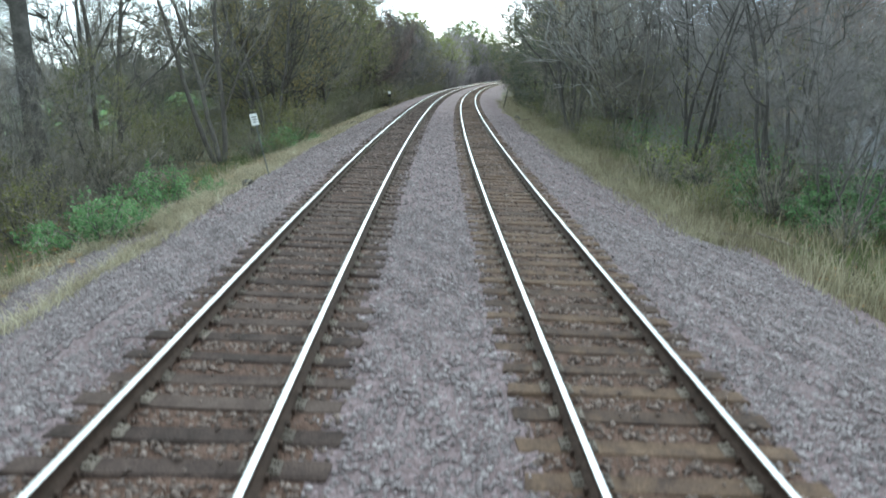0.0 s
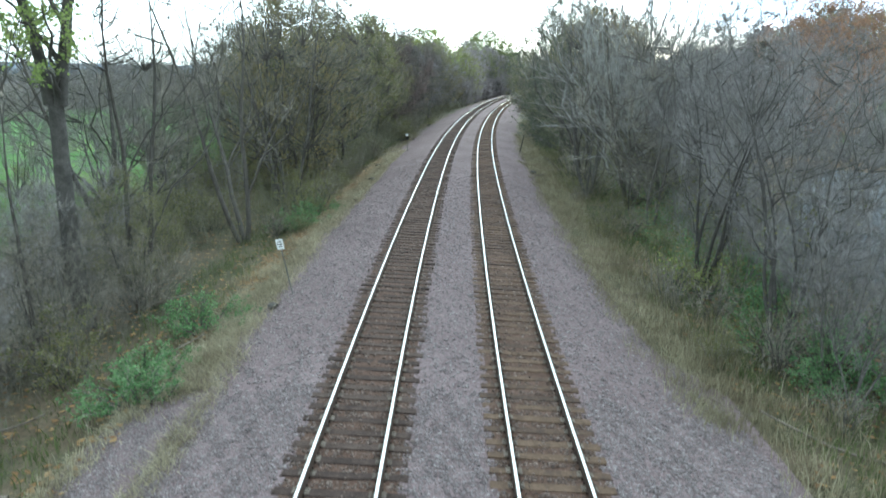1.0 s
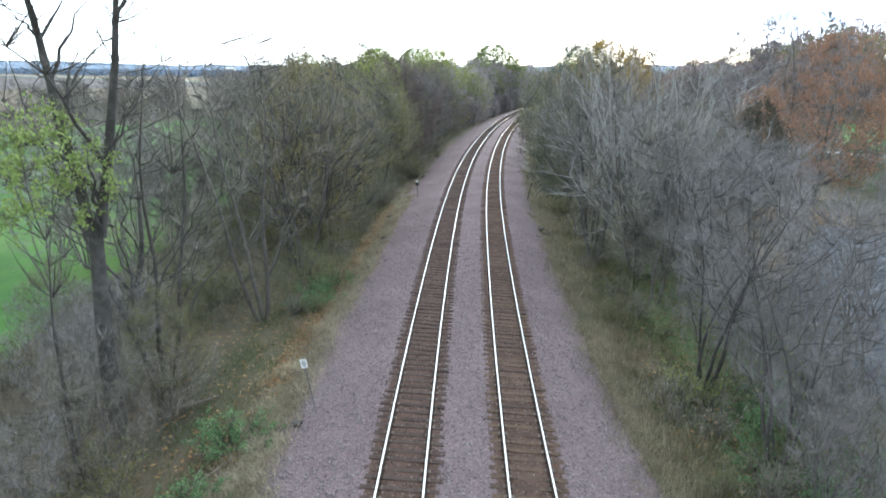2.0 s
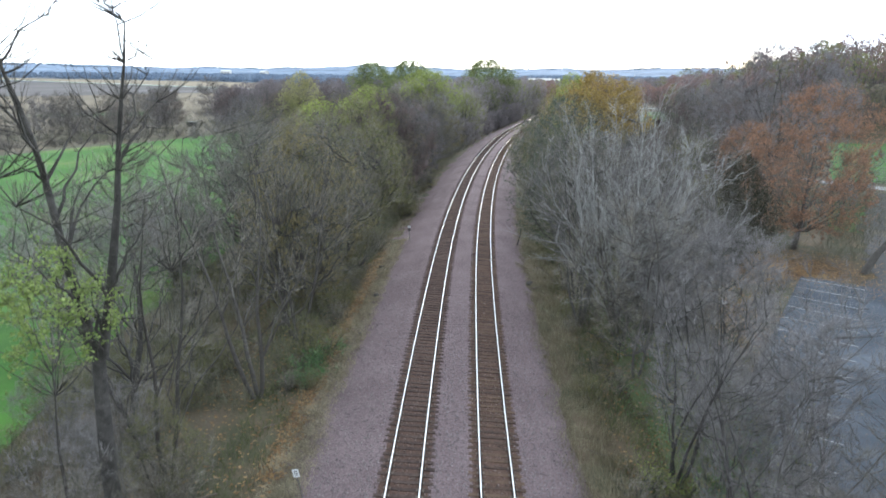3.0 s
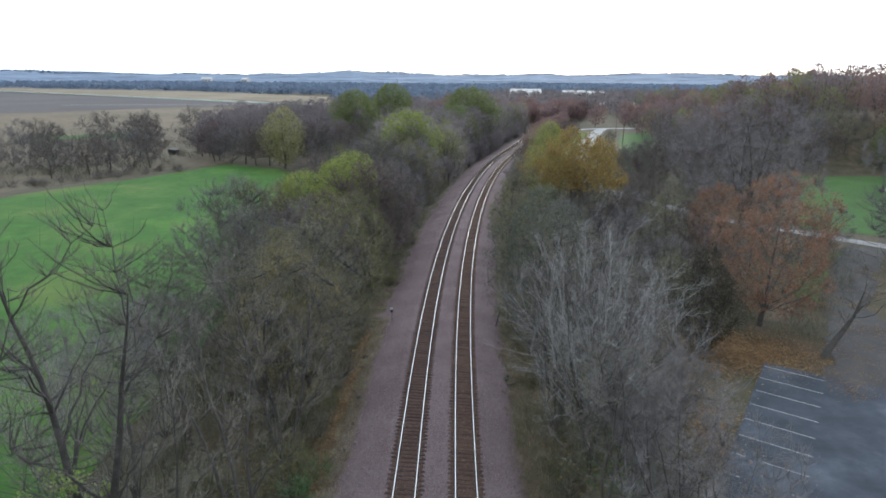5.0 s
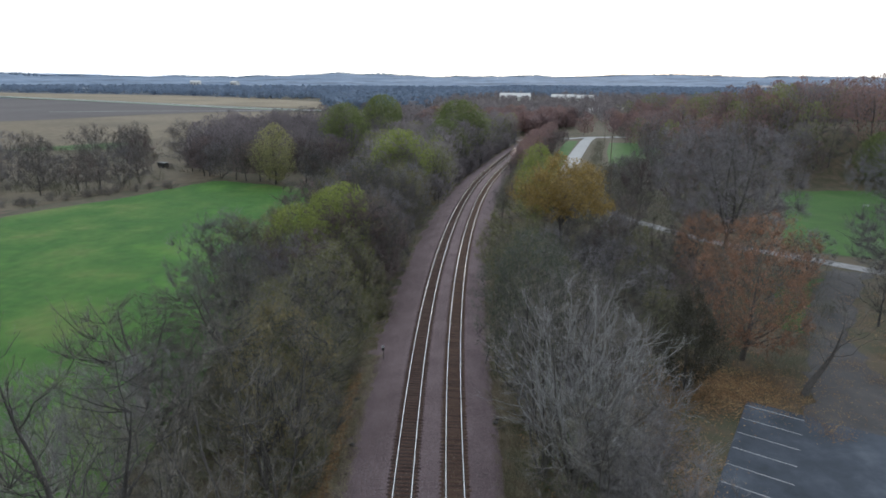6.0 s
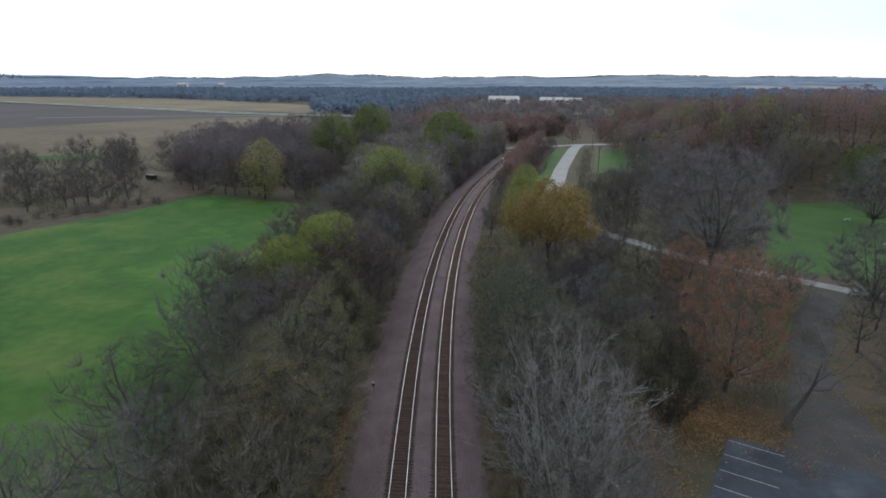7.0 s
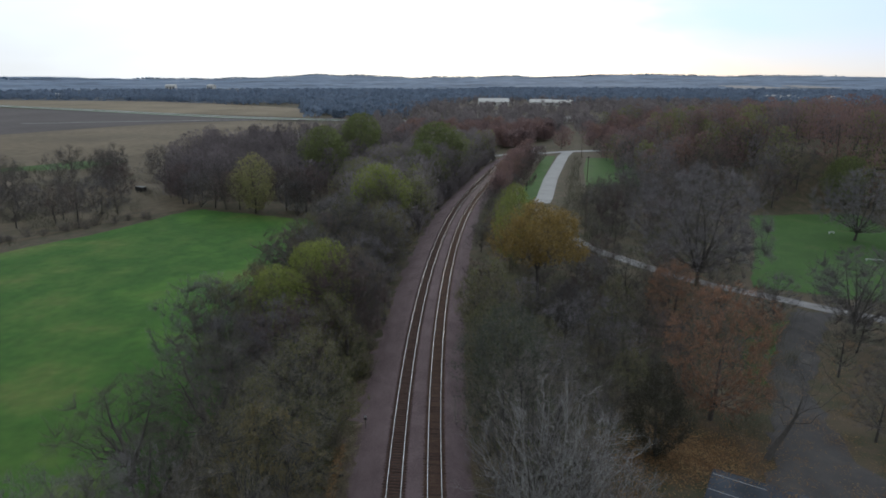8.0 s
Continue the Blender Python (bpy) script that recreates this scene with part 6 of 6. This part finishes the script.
sign = tagged(new("sign_post"), "small white sign on a thin leaning steel post", "sign")
sign.matrix_basis = pose(-9.4, 22.2, -0.62, 3, -9, 8)
bm = bmesh.new()
rod(bm, (0, 0, -0.2), (0, 0, 2.28), 0.024)
child("post", bm_mesh("post", bm, STEEL), sign)
bm = bmesh.new()
box(bm, -0.14, 0.14, -0.034, -0.028, 1.86, 2.28)
board = child("board", bm_mesh("board", bm, SIGN_WHITE, 0.002), sign, label="white rectangular sign board")
for k, (z, w) in enumerate(((2.16, 0.08), (2.07, 0.09), (1.98, 0.06))):
    bm = bmesh.new()
    box(bm, -w, w, -0.039, -0.035, z - 0.018, z + 0.018)
    child("lettering", bm_mesh("lettering", bm, DARK), board)

mark = tagged(new("marker_post"), "thin post with a small round white-faced marker", "marker post")
mark.matrix_basis = pose(-14.1, 67.7, -1.1, 0, -2, 10)
bm = bmesh.new()
rod(bm, (0, 0, -0.3), (0, 0, 2.2), 0.035)
child("post", bm_mesh("post", bm, STEEL), mark)
bm = bmesh.new()
rod(bm, (0, -0.03, 1.75), (0, -0.06, 1.75), 0.17, 14)
child("disc", bm_mesh("disc", bm, DARK), mark, label="dark round marker disc")
bm = bmesh.new()
box(bm, -0.15, 0.15, -0.075, -0.065, 1.96, 2.22)
child("plate", bm_mesh("plate", bm, SIGN_WHITE), mark, label="small white plate")

stake = tagged(new("leaning_stake"), "dark leaning stake at the ballast edge", "post")
stake.matrix_basis = pose(-1.9, 68.4, -1.3, 0, 12, 0)
bm = bmesh.new()
rod(bm, (0, 0, -0.3), (0, 0, 2.5), 0.05)
child("shaft", bm_mesh("shaft", bm, DARK), stake)


def debris(x, y, length, r, heading, label, material):
    stick = Wood(int(x * 10 + y) % 1000)
    stick.tube(stick.path(Vector((0, 0, 0)), Vector((1, 0, 0.01)), length, 6, 0.14, 0), r, r * 0.35, 6)
    yy = np.array([y])
    u = float(((x - line_x(yy)) / np.sqrt(1 + line_slope(yy)**2))[0])
    z = float(bed_z(np.interp(y, _fy, _fs), np.array(u))) if -8.6 < u < 7.2 else float(ground_z(x, y))
    thing("fallen_branch", mesh_from("fallen_branch", [(v.x, v.y, max(v.z, -r)) for v in stick.limb_v], np.array(stick.limb_f), material, True), label, "branch", "fallen branches", at=pose(x, y, z + r * 0.9, 0, 0, heading))


for x, y, l, r, h in ((3.33, 29.9, 1.4, 0.035, -40), (3.9, 25.6, 0.9, 0.04, 10), (-13.4, 19.5, 3.2, 0.09, 25), (-11.3, 22.8, 2.4, 0.06, 40), (-9.6, 20.9, 0.8, 0.07, 120), (-10.4, 14.8, 0.9, 0.06, 40), (-12.5, 17.2, 2.2, 0.07, 60), (-16, 13, 3.0, 0.08, 10), (-16.8, 22.6, 2.6, 0.14, 15), (5.2, 17.4, 1.6, 0.025, -60), (-0.1, 54.5, 1.2, 0.1, 20)):
    debris(x, y, l, r, h, "weathered fallen branch lying by the ballast", POLE_WOOD)


for i in range(30):
    x, y, _ = on_line(spot.uniform(6, 45), spot.uniform(-24, -9.5) if i % 4 else spot.uniform(9.5, 15))
    debris(float(x), float(y), spot.uniform(1.2, 3.6), spot.uniform(0.03, 0.075), spot.uniform(0, 360), "weathered fallen branch on the woodland floor", POLE_WOOD)


def clod(x, y, size):
    bm = bmesh.new()
    bmesh.ops.create_icosphere(bm, subdivisions=1, radius=size)
    rr = random.Random(int(x * 7 + y * 3))
    for v in bm.verts:
        v.co = Vector((v.co.x * rr.uniform(0.7, 1.3), v.co.y * rr.uniform(0.7, 1.3), v.co.z * rr.uniform(0.5, 0.9)))
    thing("dark_clump", bm_mesh("dark_clump", bm, BARK_DARK), "dark weathered clump at the ballast edge", "clump", "dark clumps", at=pose(x, y, float(ground_z(x, y)) + size * 0.45))


for x, y, z in ((-12.5, 41.7, 0.24), (-13.5, 50.0, 0.3), (-12.9, 45.6, 0.18), (-9.75, 21.1, 0.22), (-0.3, 55.3, 0.3), (-0.1, 56.2, 0.2), (-15.2, 58.7, 0.28)):
    clod(x, y, z)


# ---- poles, sheds and far buildings ----
def pole(x, y, h):
    p = tagged(new("utility_pole"), "grey timber utility pole with a crossarm", "utility pole", "utility poles")
    p.matrix_basis = pose(x, y, float(ground_z(x, y)), 0, 0, 20)
    bm = bmesh.new()
    rod(bm, (0, 0, -0.5), (0, 0, h), 0.16)
    child("shaft", bm_mesh("shaft", bm, POLE_WOOD), p)
    bm = bmesh.new()
    box(bm, -1.2, 1.2, -0.06, 0.06, h - 0.75, h - 0.6)
    child("crossarm", bm_mesh("crossarm", bm, POLE_WOOD), p)
    for k in (-1.05, -0.4, 0.4, 1.05):
        bm = bmesh.new()
        rod(bm, (k, 0, h - 0.6), (k, 0, h - 0.42), 0.05, 6)
        child("insulator", bm_mesh("insulator", bm, STEEL), p)
    return Vector((x, y, float(ground_z(x, y)) + h - 0.45))


tops = [pole(27.7, 170, 11), pole(42, 262, 11), pole(52, 350, 12), pole(59, 443, 12)]
for a, b in zip(tops, tops[1:]):
    bm = bmesh.new()
    for off in (-1.0, 1.0):
        last = None
        for k in range(13):
            f = k / 12
            p = a.lerp(b, f) + Vector((off, 0, -1.6 * math.sin(math.pi * f)))
            if last:
                rod(bm, last, p, 0.025, 3)
            last = p
    thing("power_line", bm_mesh("power_line", bm, DARK), "thin dark wires between utility poles", "cable", "power lines")


def building(x, y, w, d, h, turn, label):
    b = tagged(new("building"), label, "building", "far buildings")
    b.matrix_basis = pose(x, y, float(ground_z(x, y)), 0, 0, turn)
    bm = bmesh.new()
    box(bm, -w / 2, w / 2, -d / 2, d / 2, -1, h)
    child("wall", bm_mesh("wall", bm, ROOF), b)
    bm = bmesh.new()
    e = 0.5
    v = [bm.verts.new(p) for p in ((-w / 2 - e, -d / 2 - e, h), (w / 2 + e, -d / 2 - e, h), (w / 2 + e, d / 2 + e, h), (-w / 2 - e, d / 2 + e, h), (-w / 2 - e, 0, h + d * 0.22), (w / 2 + e, 0, h + d * 0.22))]
    for f in ((0, 1, 5, 4), (2, 3, 4, 5), (1, 2, 5), (3, 0, 4), (3, 2, 1, 0)):
        bm.faces.new([v[k] for k in f])
    child("roof", bm_mesh("roof", bm, ROOF), b)
    for k in range(3):
        bm = bmesh.new()
        cx = (k - 1) * w * 0.3
        box(bm, cx - w * 0.06, cx + w * 0.06, -d / 2 - 0.1, -d / 2 + 0.1, h * 0.25, h * 0.75)
        child("window", bm_mesh("window", bm, DARK), b)


for x, y, w, d, h, turn in ((6, 985, 46, 24, 6, 5), (80, 1000, 34, 20, 5, -8), (112, 990, 30, 18, 5, 4), (78, 620, 22, 8, 4, 5), (85, 363, 8, 6, 3.2, 20), (-1130, 2180, 34, 22, 15, 10), (-1010, 2240, 26, 20, 15, -15), (-1010, 1420, 20, 12, 7, 30), (520, 1180, 60, 30, 6, 8), (610, 1210, 40, 20, 6, -6)):
    building(x, y, w, d, h, turn, "pale low building with a light roof, far off")

# a dark farm trailer at the edge of the meadow
tr = tagged(new("farm_trailer"), "dark boxy trailer parked at the meadow's edge", "trailer")
tr.matrix_basis = pose(-147.6, 250.4, float(ground_z(-147.6, 250.4)), 0, 0, -25) @ Matrix.Scale(0.78, 4)
bm = bmesh.new()
box(bm, -3.2, 3.2, -1.3, 1.3, 0.9, 3.0)
child("body", bm_mesh("body", bm, DARK, 0.08), tr)
bm = bmesh.new()
box(bm, -3.4, 3.4, -1.5, 1.5, 3.05, 3.2)
child("roof", bm_mesh("roof", bm, STEEL, 0.03), tr)
bm = bmesh.new()
box(bm, 3.2, 5.2, -0.1, 0.1, 0.8, 0.95)
child("drawbar", bm_mesh("drawbar", bm, DARK), tr)
for sx in (-1.4, 1.4):
    for sy in (-1.35, 1.35):
        bm = bmesh.new()
        rod(bm, (sx, sy - 0.15, 0.5), (sx, sy + 0.15, 0.5), 0.5, 14)
        child("wheel", bm_mesh("wheel", bm, DARK), tr)

# a thin irrigation frame in the meadow
boom = tagged(new("irrigation_frame"), "thin dark irrigation frame on legs in the meadow", "irrigation frame")
boom.matrix_basis = pose(-218, 329, float(ground_z(-218, 329)), 0, 0, -26)
for k in range(3):
    for dx in (-1.6, 1.6):
        bm = bmesh.new()
        rod(bm, (k * 11 + dx, 0, 0), (k * 11, 0, 3.6), 0.1, 6)
        child("leg", bm_mesh("leg", bm, DARK), boom)
for z in (3.6, 4.5):
    bm = bmesh.new()
    rod(bm, (-4, 0, z), (26, 0, z), 0.13, 6)
    child("beam", bm_mesh("beam", bm, DARK), boom)

# a low white bench on the lawn
seat = tagged(new("bench"), "low white bench on the mown lawn", "bench")
seat.matrix_basis = pose(97.8, 177.5, float(ground_z(97.8, 177.5)) + 0.07, 0, 0, 12)
bm = bmesh.new()
box(bm, -0.9, 0.9, -0.25, 0.25, 0.44, 0.5)
child("seat", bm_mesh("seat", bm, SIGN_WHITE, 0.01), seat)
for sx in (-0.7, 0.7):
    bm = bmesh.new()
    box(bm, sx - 0.06, sx + 0.06, -0.22, 0.22, -0.02, 0.44)
    child("leg", bm_mesh("leg", bm, SIGN_WHITE, 0.01), seat)
# a low white barrier where the lawn meets the trees
bar = tagged(new("barrier"), "low white painted timber barrier at the lawn's edge", "barrier")
bar.matrix_basis = pose(93.5, 149.4, float(ground_z(93.5, 149.4)) + 0.07, 0, 0, -14)
bm = bmesh.new()
box(bm, -2.1, 2.1, -0.09, 0.09, 0.42, 0.64)
child("beam", bm_mesh("beam", bm, SIGN_WHITE, 0.015), bar)
for sx in (-1.8, 0.0, 1.8):
    bm = bmesh.new()
    box(bm, sx - 0.08, sx + 0.08, -0.08, 0.08, -0.15, 0.42)
    child("post", bm_mesh("post", bm, SIGN_WHITE, 0.01), bar)
